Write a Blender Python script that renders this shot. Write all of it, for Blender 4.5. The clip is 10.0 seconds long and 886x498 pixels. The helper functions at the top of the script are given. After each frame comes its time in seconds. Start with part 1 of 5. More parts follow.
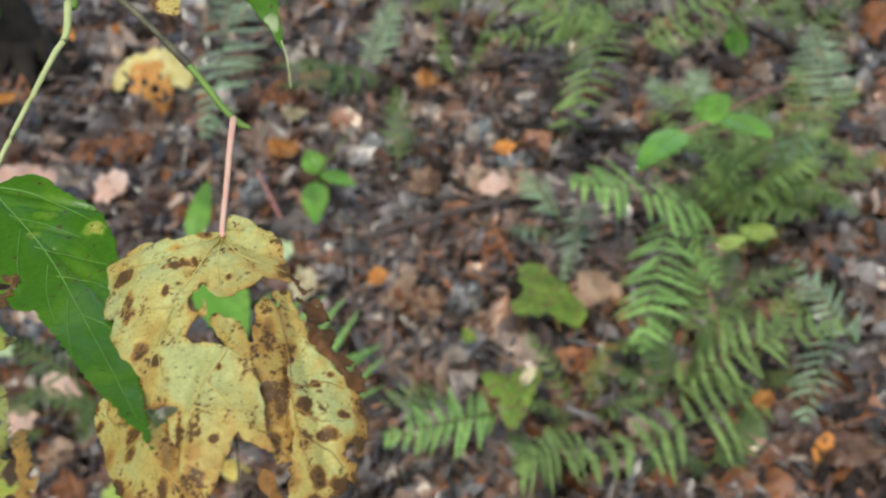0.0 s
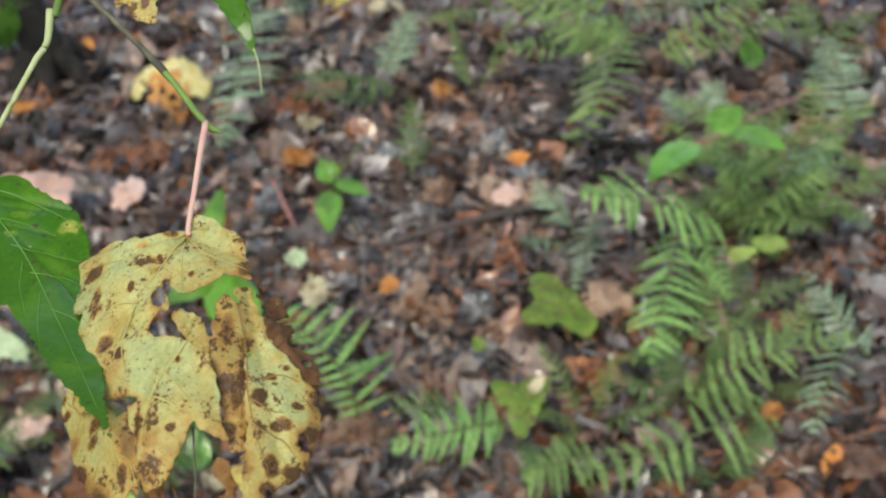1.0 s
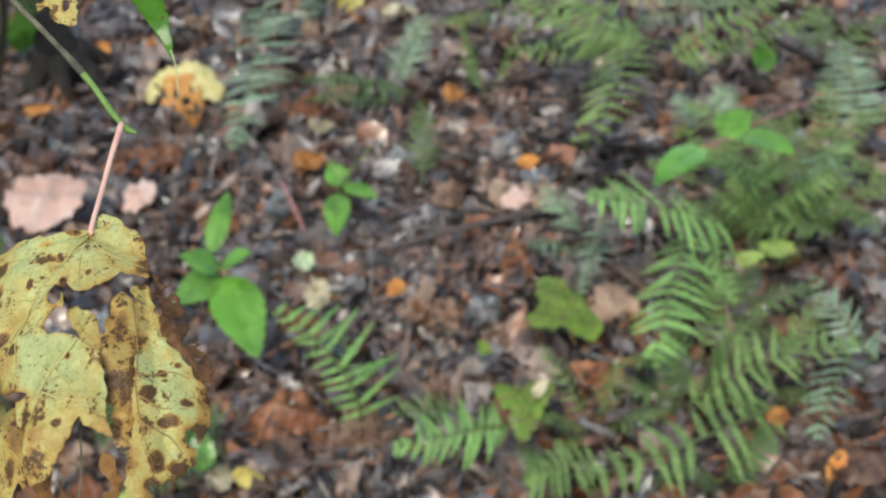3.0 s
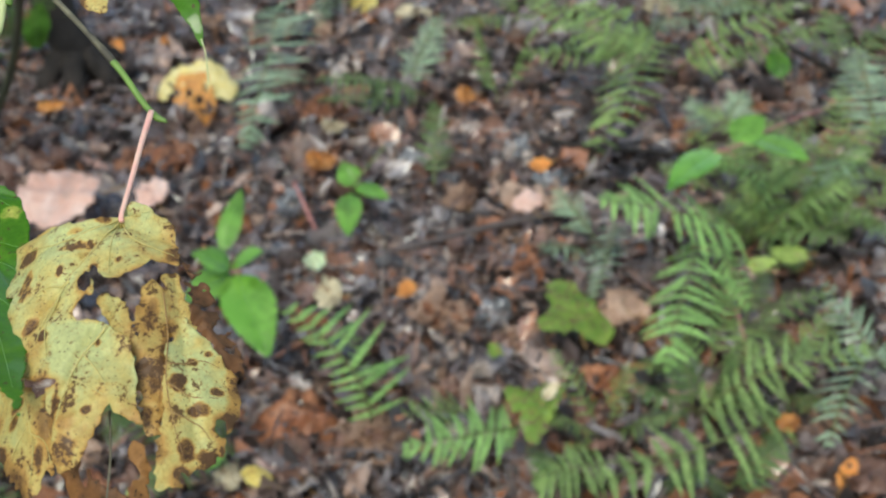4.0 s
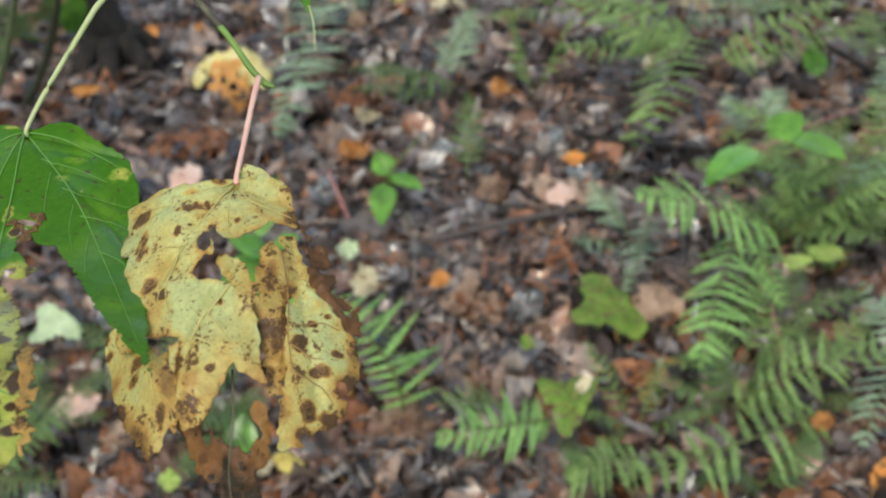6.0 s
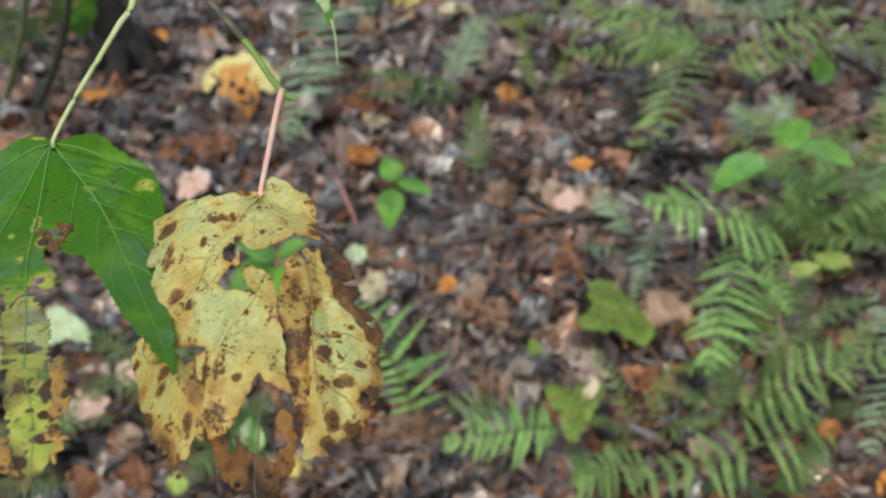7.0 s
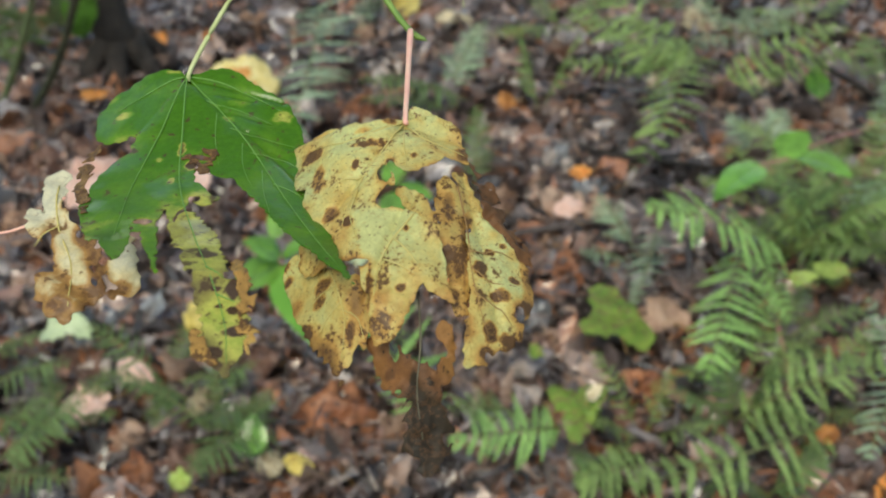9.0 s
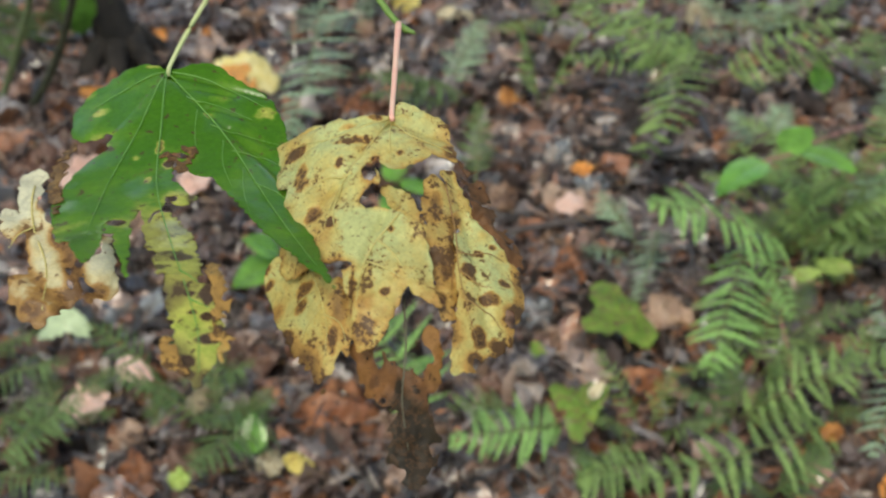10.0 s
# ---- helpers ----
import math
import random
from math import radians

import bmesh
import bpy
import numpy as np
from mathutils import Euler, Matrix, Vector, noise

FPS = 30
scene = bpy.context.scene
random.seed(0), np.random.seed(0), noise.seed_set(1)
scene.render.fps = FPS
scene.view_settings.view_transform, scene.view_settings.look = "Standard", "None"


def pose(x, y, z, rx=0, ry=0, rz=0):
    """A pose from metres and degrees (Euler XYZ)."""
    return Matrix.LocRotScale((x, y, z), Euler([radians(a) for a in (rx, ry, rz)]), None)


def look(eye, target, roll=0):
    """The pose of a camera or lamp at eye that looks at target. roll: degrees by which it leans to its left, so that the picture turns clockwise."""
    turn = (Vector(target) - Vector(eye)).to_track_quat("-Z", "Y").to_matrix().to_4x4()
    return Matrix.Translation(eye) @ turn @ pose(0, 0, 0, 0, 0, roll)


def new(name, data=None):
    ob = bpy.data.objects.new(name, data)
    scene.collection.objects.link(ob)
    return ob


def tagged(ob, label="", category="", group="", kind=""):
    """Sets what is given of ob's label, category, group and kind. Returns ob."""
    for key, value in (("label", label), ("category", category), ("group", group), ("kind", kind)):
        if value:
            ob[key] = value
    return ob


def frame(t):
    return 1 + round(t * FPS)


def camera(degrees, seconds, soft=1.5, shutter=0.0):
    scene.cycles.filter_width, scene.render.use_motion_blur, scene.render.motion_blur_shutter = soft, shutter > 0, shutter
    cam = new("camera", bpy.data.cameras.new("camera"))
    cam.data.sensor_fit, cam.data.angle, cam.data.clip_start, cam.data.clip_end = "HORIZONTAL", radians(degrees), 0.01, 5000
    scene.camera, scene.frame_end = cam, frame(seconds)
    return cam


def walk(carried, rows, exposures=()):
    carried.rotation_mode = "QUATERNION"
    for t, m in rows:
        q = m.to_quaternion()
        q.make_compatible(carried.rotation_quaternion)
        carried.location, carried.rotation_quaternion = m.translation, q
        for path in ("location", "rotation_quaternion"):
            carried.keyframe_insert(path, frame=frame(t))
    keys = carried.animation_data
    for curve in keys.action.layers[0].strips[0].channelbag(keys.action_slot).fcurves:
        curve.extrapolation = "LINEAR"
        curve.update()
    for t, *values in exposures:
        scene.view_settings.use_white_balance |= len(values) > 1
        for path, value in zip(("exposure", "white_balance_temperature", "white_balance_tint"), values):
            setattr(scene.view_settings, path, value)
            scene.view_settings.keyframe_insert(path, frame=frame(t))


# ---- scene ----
# ---- camera ----
cam = camera(39.2, 10.0, soft=2.0, shutter=0.5)
cam.data.dof.use_dof = True
cam.data.dof.focus_distance = 0.36
cam.data.dof.aperture_fstop = 22
PATH = [
    (0.0, pose(0.0281, 0.0362, 1.4199, 50.357, 1.291, -4.491)),
    (0.5, pose(0.0406, 0.0340, 1.4217, 50.299, 1.580, -3.814)),
    (1.0, pose(0.0451, 0.0238, 1.4250, 50.885, 1.604, -3.405)),
    (1.5, pose(0.0555, 0.0204, 1.4310, 50.958, 1.582, -3.195)),
    (2.0, pose(0.0697, 0.0206, 1.4256, 50.948, 1.909, -2.677)),
    (3.5, pose(0.0807, 0.0185, 1.4240, 51.230, 2.149, -2.001)),
    (4.0, pose(0.0734, 0.0197, 1.4207, 51.299, 1.846, -1.504)),
    (4.5, pose(0.0798, 0.0190, 1.4223, 51.211, 1.875, -1.040)),
    (5.0, pose(0.0662, 0.0238, 1.4184, 51.013, 1.456, -0.236)),
    (5.5, pose(0.0506, 0.0194, 1.4127, 51.078, 1.395, -0.128)),
    (7.0, pose(0.0426, 0.0136, 1.4200, 51.312, 1.331, 0.275)),
    (7.5, pose(0.0179, 0.0063, 1.4098, 51.740, 0.423, 0.274)),
    (8.0, pose(0.0057, -0.0028, 1.4084, 51.960, 0.115, 0.231)),
    (8.5, pose(0.0037, -0.0073, 1.4108, 52.018, 0.114, 0.302)),
    (9.0, pose(-0.0042, -0.0114, 1.4073, 52.163, -0.201, -0.041)),
    (9.5, pose(-0.0046, -0.0096, 1.4112, 51.992, -0.266, 0.114)),
    (10.0, pose(0.0000, 0.0004, 1.3998, 51.996, -0.006, 0.001)),
]
walk(cam, PATH, [(0.0, 0.61, 7100, 0), (1.5, 0.71, 6850, 0), (3.5, 0.75, 6650, 0), (5.5, 0.70, 6800, 0), (7.0, 0.62, 7050, 0), (8.0, 0.60, 7200, 0), (10.0, 0.60, 7200, 0)])

# ---- light: an overcast sky over the wood ----
world = bpy.data.worlds.new("overcast_sky")
scene.world = world
world.use_nodes = True
wn = world.node_tree.nodes
sky = wn.new("ShaderNodeTexSky")
sky.sky_type, sky.sun_disc = "NISHITA", False
sky.sun_elevation, sky.sun_rotation = radians(58), radians(200)
world.node_tree.links.new(sky.outputs[0], wn["Background"].inputs[0])
wn["Background"].inputs[1].default_value = 0.15
sun = new("sun", bpy.data.lights.new("sun", "SUN"))
sun.data.energy, sun.data.angle, sun.data.color = 1.5, radians(26), (1.0, 0.93, 0.84)
sun.matrix_world = look((-0.5, -1.6, 3.0), (0, 0, 0))


# ---- materials ----
def nodes_of(name):
    m = bpy.data.materials.new(name)
    m.use_nodes = True
    nt = m.node_tree
    return m, nt.nodes, nt.links, nt.nodes["Principled BSDF"]


def noise_node(n, l, vec, scale, detail=4.0, rough=0.6):
    k = n.new("ShaderNodeTexNoise")
    k.inputs["Scale"].default_value, k.inputs["Detail"].default_value, k.inputs["Roughness"].default_value = scale, detail, rough
    l.new(vec, k.inputs["Vector"])
    return k.outputs["Fac"]


def ramp_node(n, l, fac, stops, mode="LINEAR"):
    r = n.new("ShaderNodeValToRGB")
    r.color_ramp.interpolation = mode
    e = r.color_ramp.elements
    while len(e) < len(stops):
        e.new(0.5)
    for k, (p, c) in zip(e, stops):
        k.position = p
        k.color = (c, c, c, 1) if isinstance(c, (int, float)) else (*c, 1)
    l.new(fac, r.inputs[0])
    return r.outputs[0]


def mix_node(n, l, fac, a, b, blend="MIX"):
    m = n.new("ShaderNodeMix")
    m.data_type, m.blend_type = "RGBA", blend
    for sock, v in ((m.inputs[0], fac), (m.inputs[6], a), (m.inputs[7], b)):
        if isinstance(v, (int, float)):
            sock.default_value = v
        elif isinstance(v, tuple):
            sock.default_value = (*v, 1)
        else:
            l.new(v, sock)
    return m.outputs[2]


def bump_node(n, l, height, p, strength=0.4, dist=0.001):
    b = n.new("ShaderNodeBump")
    b.inputs["Strength"].default_value, b.inputs["Distance"].default_value = strength, dist
    l.new(height, b.inputs["Height"])
    l.new(b.outputs[0], p.inputs["Normal"])


def translucent(n, l, p, colour, amount):
    t = n.new("ShaderNodeBsdfTranslucent")
    l.new(colour, t.inputs["Color"])
    m = n.new("ShaderNodeMixShader")
    m.inputs[0].default_value = amount
    l.new(p.outputs[0], m.inputs[1])
    l.new(t.outputs[0], m.inputs[2])
    l.new(m.outputs[0], n["Material Output"].inputs["Surface"])


def leaf_material(name, one, two, spot, scale=40.0, spots=0.62, rough=0.45, through_light=0.25, vary=0.25, gloss=0.4, deep=0.35, coat=0.0):
    """A leaf: two blended tones, dark blotches, fine relief, a little light coming through."""
    m, n, l, p = nodes_of(name)
    co = n.new("ShaderNodeTexCoord").outputs["Object"]
    info = n.new("ShaderNodeObjectInfo")
    shift = n.new("ShaderNodeVectorMath")
    shift.operation = "ADD"
    l.new(co, shift.inputs[0])
    l.new(info.outputs["Random"], shift.inputs[1])
    vec = shift.outputs[0]
    c = mix_node(n, l, ramp_node(n, l, noise_node(n, l, vec, scale), [(0.35, 0.0), (0.65, 1.0)]), one, two)
    dark = ramp_node(n, l, noise_node(n, l, vec, scale * 3, 5.0, 0.65), [(spots, 0.0), (spots + 0.05, 1.0)])
    c = mix_node(n, l, dark, c, spot)
    c = mix_node(n, l, 1.0, c, ramp_node(n, l, noise_node(n, l, vec, scale * 0.9, 6.0, 0.7), [(0.32, deep), (0.55, 1.0)]), "MULTIPLY")
    hsv = n.new("ShaderNodeHueSaturation")
    value = n.new("ShaderNodeMapRange")
    value.inputs[3].default_value, value.inputs[4].default_value = 1 - vary, 1 + vary
    l.new(info.outputs["Random"], value.inputs[0])
    l.new(value.outputs[0], hsv.inputs["Value"])
    l.new(c, hsv.inputs["Color"])
    c = hsv.outputs[0]
    l.new(c, p.inputs["Base Color"])
    r = ramp_node(n, l, noise_node(n, l, vec, scale * 1.7), [(0.3, rough * 0.7), (0.7, min(1, rough * 1.4))])
    l.new(r, p.inputs["Roughness"])
    p.inputs["Specular IOR Level"].default_value = gloss
    p.inputs["Coat Weight"].default_value, p.inputs["Coat Roughness"].default_value = coat, 0.08
    bump_node(n, l, noise_node(n, l, vec, scale * 5, 6.0), p, 0.5, 0.002)
    translucent(n, l, p, c, through_light)
    return m


def hero_material(name, fresh, ripe, old, dead, spot_cut=0.90, rough=0.5, spot_scale=(420.0, 80.0), gloss=0.35, relief=0.0006, wet=0.0, mottle=0.8):
    """A hanging maple leaf. The attribute age (0 fresh, 1 dead) tells how far each lobe has withered; spots are small angular brown flecks."""
    m, n, l, p = nodes_of(name)
    co = n.new("ShaderNodeTexCoord").outputs["Object"]
    at = n.new("ShaderNodeAttribute")
    at.attribute_name = "age"
    wob = noise_node(n, l, co, 95.0, 8.0, 0.70)
    add = n.new("ShaderNodeMath")
    add.operation = "MULTIPLY_ADD"
    l.new(wob, add.inputs[0])
    add.inputs[1].default_value = mottle
    l.new(at.outputs["Fac"], add.inputs[2])
    sub = n.new("ShaderNodeMath")
    sub.operation = "SUBTRACT"
    l.new(add.outputs[0], sub.inputs[0])
    sub.inputs[1].default_value = mottle * 0.5
    c = ramp_node(n, l, sub.outputs[0], [(0.05, fresh), (0.26, ripe), (0.46, old), (0.78, dead), (1.0, tuple(x * 0.6 for x in dead))])
    # flecks: small angular brown patches, thicker in some zones than in others
    fleck = noise_node(n, l, co, spot_scale[0], 4.0, 0.62)
    zone = noise_node(n, l, co, spot_scale[1], 3.0, 0.5)
    both = n.new("ShaderNodeMath")
    both.operation = "MULTIPLY_ADD"
    l.new(zone, both.inputs[0])
    both.inputs[1].default_value = 0.45
    more = n.new("ShaderNodeMath")
    more.operation = "MULTIPLY_ADD"
    l.new(at.outputs["Fac"], more.inputs[0])
    more.inputs[1].default_value = 0.16
    half = n.new("ShaderNodeMath")
    half.operation = "MULTIPLY"
    l.new(fleck, half.inputs[0])
    half.inputs[1].default_value = 0.5
    l.new(half.outputs[0], more.inputs[2])
    l.new(more.outputs[0], both.inputs[2])
    halo = ramp_node(n, l, both.outputs[0], [(spot_cut - 0.04, 0.0), (spot_cut, 0.45)])
    c = mix_node(n, l, halo, c, old if wet == 0 else dead)
    mark = ramp_node(n, l, both.outputs[0], [(spot_cut, 0.0), (spot_cut + 0.02, 1.0)])
    c = mix_node(n, l, mix_node(n, l, 1.0, mark, (0.88, 0.88, 0.88), "MULTIPLY"), c, tuple(x * 0.8 for x in dead))
    specks = ramp_node(n, l, noise_node(n, l, co, spot_scale[0] * 1.5, 2.0, 0.5), [(0.665, 0.0), (0.70, 0.8)])
    c = mix_node(n, l, specks, c, tuple(x * 0.8 for x in dead))
    fine = ramp_node(n, l, noise_node(n, l, co, 520.0, 4.0), [(0.3, 0.80), (0.7, 1.0)])
    c = mix_node(n, l, 1.0, c, fine, "MULTIPLY")
    net = n.new("ShaderNodeTexVoronoi")
    net.feature = "DISTANCE_TO_EDGE"
    net.inputs["Scale"].default_value = 430.0
    l.new(co, net.inputs["Vector"])
    lines = ramp_node(n, l, net.outputs["Distance"], [(0.0, 0.90), (0.10, 1.0)])
    c = mix_node(n, l, 1.0, c, lines, "MULTIPLY")
    broad = ramp_node(n, l, noise_node(n, l, co, 45.0, 3.0), [(0.3, 0.86), (0.65, 1.0)])
    c = mix_node(n, l, 1.0, c, broad, "MULTIPLY")
    l.new(c, p.inputs["Base Color"])
    l.new(ramp_node(n, l, wob, [(0.3, rough * 0.7), (0.7, min(1.0, rough * 1.3))]), p.inputs["Roughness"])
    p.inputs["Specular IOR Level"].default_value = gloss
    bump_node(n, l, noise_node(n, l, co, 260.0, 5.0), p, 0.5, relief)
    if wet:
        l.new(ramp_node(n, l, noise_node(n, l, co, 40.0, 2.0), [(0.50, 0.0), (0.60, wet)]), p.inputs["Coat Weight"])
        p.inputs["Coat Roughness"].default_value = 0.07
    translucent(n, l, p, c, 0.28)
    return m


def plain_material(name, one, two, scale, rough=0.6, gloss=0.4, relief=0.002):
    m, n, l, p = nodes_of(name)
    co = n.new("ShaderNodeTexCoord").outputs["Object"]
    c = mix_node(n, l, ramp_node(n, l, noise_node(n, l, co, scale), [(0.35, 0.0), (0.65, 1.0)]), one, two)
    l.new(c, p.inputs["Base Color"])
    p.inputs["Roughness"].default_value = rough
    p.inputs["Specular IOR Level"].default_value = gloss
    bump_node(n, l, noise_node(n, l, co, scale * 4, 6.0), p, 0.7, relief)
    return m


def litter_material():
    """Wet fallen leaves, each of its own brown, tan, rust or grey tone."""
    m, n, l, p = nodes_of("leaf_litter")
    geo = n.new("ShaderNodeNewGeometry")
    co = n.new("ShaderNodeTexCoord").outputs["Object"]
    # Palest tone also paints in wet glints, darkest tones the shaded gaps.
    tone = ramp_node(n, l, geo.outputs["Random Per Island"], [
        (0.0, (0.044, 0.034, 0.034)), (0.16, (0.12, 0.085, 0.080)), (0.30, (0.20, 0.142, 0.136)), (0.44, (0.064, 0.047, 0.046)),
        (0.56, (0.31, 0.160, 0.115)), (0.67, (0.31, 0.27, 0.285)), (0.77, (0.42, 0.17, 0.08)), (0.85, (0.46, 0.31, 0.25)), (0.955, (0.56, 0.47, 0.44))], "CONSTANT")
    c = mix_node(n, l, ramp_node(n, l, noise_node(n, l, co, 45.0, 5.0), [(0.35, 0.0), (0.75, 0.7)]), tone, (0.030, 0.023, 0.021))
    c = mix_node(n, l, 1.0, c, (0.97, 0.95, 0.87), "MULTIPLY")
    l.new(c, p.inputs["Base Color"])
    l.new(ramp_node(n, l, noise_node(n, l, co, 30.0, 4.0), [(0.35, 0.16), (0.65, 0.55)]), p.inputs["Roughness"])
    p.inputs["Specular IOR Level"].default_value = 0.7
    wet = ramp_node(n, l, noise_node(n, l, co, 14.0, 3.0), [(0.40, 0.0), (0.52, 1.0)])
    l.new(wet, p.inputs["Coat Weight"])
    p.inputs["Coat Roughness"].default_value = 0.08
    bump_node(n, l, noise_node(n, l, co, 160.0, 6.0), p, 0.7, 0.004)
    return m


def soil_material():
    """Dark soil pressed full of rotting leaves."""
    m, n, l, p = nodes_of("wet_soil")
    co = n.new("ShaderNodeTexCoord").outputs["Object"]
    cell = n.new("ShaderNodeTexVoronoi")
    cell.inputs["Scale"].default_value = 21.0
    l.new(co, cell.inputs["Vector"])
    split = n.new("ShaderNodeSeparateColor")
    l.new(cell.outputs["Color"], split.inputs[0])
    c = ramp_node(n, l, split.outputs[0], [(0.0, (0.034, 0.025, 0.022)), (0.25, (0.10, 0.066, 0.056)), (0.5, (0.055, 0.040, 0.034)), (0.65, (0.17, 0.10, 0.078)), (0.8, (0.21, 0.085, 0.042)), (0.92, (0.27, 0.20, 0.165))], "CONSTANT")
    c = mix_node(n, l, ramp_node(n, l, noise_node(n, l, co, 45.0, 5.0), [(0.35, 0.0), (0.7, 0.8)]), c, (0.03, 0.023, 0.020))
    l.new(c, p.inputs["Base Color"])
    p.inputs["Roughness"].default_value = 0.55
    bump_node(n, l, noise_node(n, l, co, 96.0, 6.0), p, 0.7, 0.01)
    return m


M_SOIL = soil_material()
M_LITTER = litter_material()
M_BARK = plain_material("dark_bark", (0.014, 0.011, 0.009), (0.04, 0.031, 0.025), 26.0, 0.75, 0.3, 0.02)
M_STICK = plain_material("dead_stick", (0.05, 0.035, 0.03), (0.11, 0.085, 0.075), 60.0, 0.6)
M_STALKGREEN = plain_material("stalk_green", (0.10, 0.14, 0.05), (0.18, 0.22, 0.09), 40.0, 0.6)
M_STALKDARK = plain_material("stalk_dark", (0.03, 0.032, 0.016), (0.07, 0.07, 0.035), 40.0, 0.7)
M_STALKS = litter_material()
M_STALKS.name = "dead_stalks"
M_PINKSTEM = plain_material("pink_stem", (0.34, 0.12, 0.11), (0.46, 0.21, 0.18), 90.0, 0.45)
M_PETIOLE = plain_material("rosy_petiole", (0.78, 0.38, 0.30), (0.80, 0.50, 0.36), 120.0, 0.45, 0.4, 0.0004)
M_GREENSTEM = plain_material("green_stem", (0.42, 0.46, 0.18), (0.52, 0.54, 0.27), 120.0, 0.45, 0.4, 0.0004)
M_TWIG = plain_material("brown_green_twig", (0.11, 0.19, 0.035), (0.17, 0.27, 0.05), 90.0, 0.5, 0.4, 0.0006)
M_TWIGDARK = plain_material("dark_twig", (0.07, 0.06, 0.04), (0.17, 0.15, 0.09), 150.0, 0.6, 0.3, 0.0006)
M_VEIN = plain_material("pale_vein", (0.50, 0.40, 0.12), (0.56, 0.47, 0.17), 150.0, 0.5, 0.3, 0.0003)
M_VEINGREEN = plain_material("green_vein", (0.13, 0.29, 0.05), (0.17, 0.34, 0.07), 150.0, 0.5, 0.3, 0.0003)
M_VEINBROWN = plain_material("brown_vein", (0.26, 0.14, 0.05), (0.36, 0.22, 0.08), 150.0, 0.6, 0.3, 0.0003)
M_YELLOW = hero_material("withering_yellow_leaf", (0.68, 0.68, 0.275), (0.71, 0.56, 0.17), (0.59, 0.33, 0.08), (0.15, 0.07, 0.026), 0.578, 0.5, (760.0, 150.0), mottle=0.75)
M_DRY = hero_material("dry_brown_leaf", (0.40, 0.19, 0.055), (0.30, 0.13, 0.042), (0.19, 0.085, 0.032), (0.048, 0.032, 0.015), 0.62, 0.6, (500.0, 120.0), mottle=0.6)
M_GREEN = hero_material("glossy_green_leaf", (0.080, 0.225, 0.012), (0.15, 0.32, 0.022), (0.60, 0.58, 0.12), (0.13, 0.075, 0.035), 0.615, 0.45, (260.0, 90.0), 0.16, relief=0.0003, wet=0.9, mottle=0.7)
M_PALE = hero_material("pale_dry_leaf", (0.82, 0.77, 0.54), (0.80, 0.69, 0.38), (0.54, 0.30, 0.09), (0.24, 0.115, 0.045), 0.60, 0.5, (260.0, 90.0))
M_SPOTTEDCAP = leaf_material("spotted_yellow", (0.80, 0.64, 0.22), (0.84, 0.74, 0.38), (0.42, 0.20, 0.06), 60.0, 0.66, deep=0.8, vary=0.02)
M_SPOTTEDLOW = leaf_material("spotted_orange", (0.70, 0.29, 0.07), (0.76, 0.38, 0.10), (0.26, 0.11, 0.04), 60.0, 0.60, deep=0.7, vary=0.02)
M_FERN = leaf_material("fern_green", (0.235, 0.355, 0.10), (0.34, 0.455, 0.155), (0.25, 0.27, 0.10), 14.0, 0.68, 0.6, 0.3, 0.22, 0.25)
M_FERNBRIGHT = leaf_material("fern_bright", (0.29, 0.52, 0.13), (0.40, 0.62, 0.20), (0.23, 0.30, 0.09), 14.0, 0.68, 0.55, 0.32, 0.18, 0.3)
M_FERNGREY = leaf_material("fern_greyish", (0.32, 0.45, 0.26), (0.44, 0.55, 0.36), (0.34, 0.37, 0.22), 14.0, 0.66, 0.6, 0.3, 0.2, 0.3)
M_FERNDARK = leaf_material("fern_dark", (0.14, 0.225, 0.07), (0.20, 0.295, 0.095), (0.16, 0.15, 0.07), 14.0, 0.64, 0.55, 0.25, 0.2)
M_RACHIS = plain_material("fern_stalk", (0.10, 0.14, 0.04), (0.17, 0.17, 0.06), 60.0, 0.55)
M_SEEDLING = leaf_material("bright_seedling", (0.16, 0.37, 0.045), (0.25, 0.48, 0.08), (0.18, 0.35, 0.06), 12.0, 0.70, 0.16, 0.3, 0.12, 0.6)
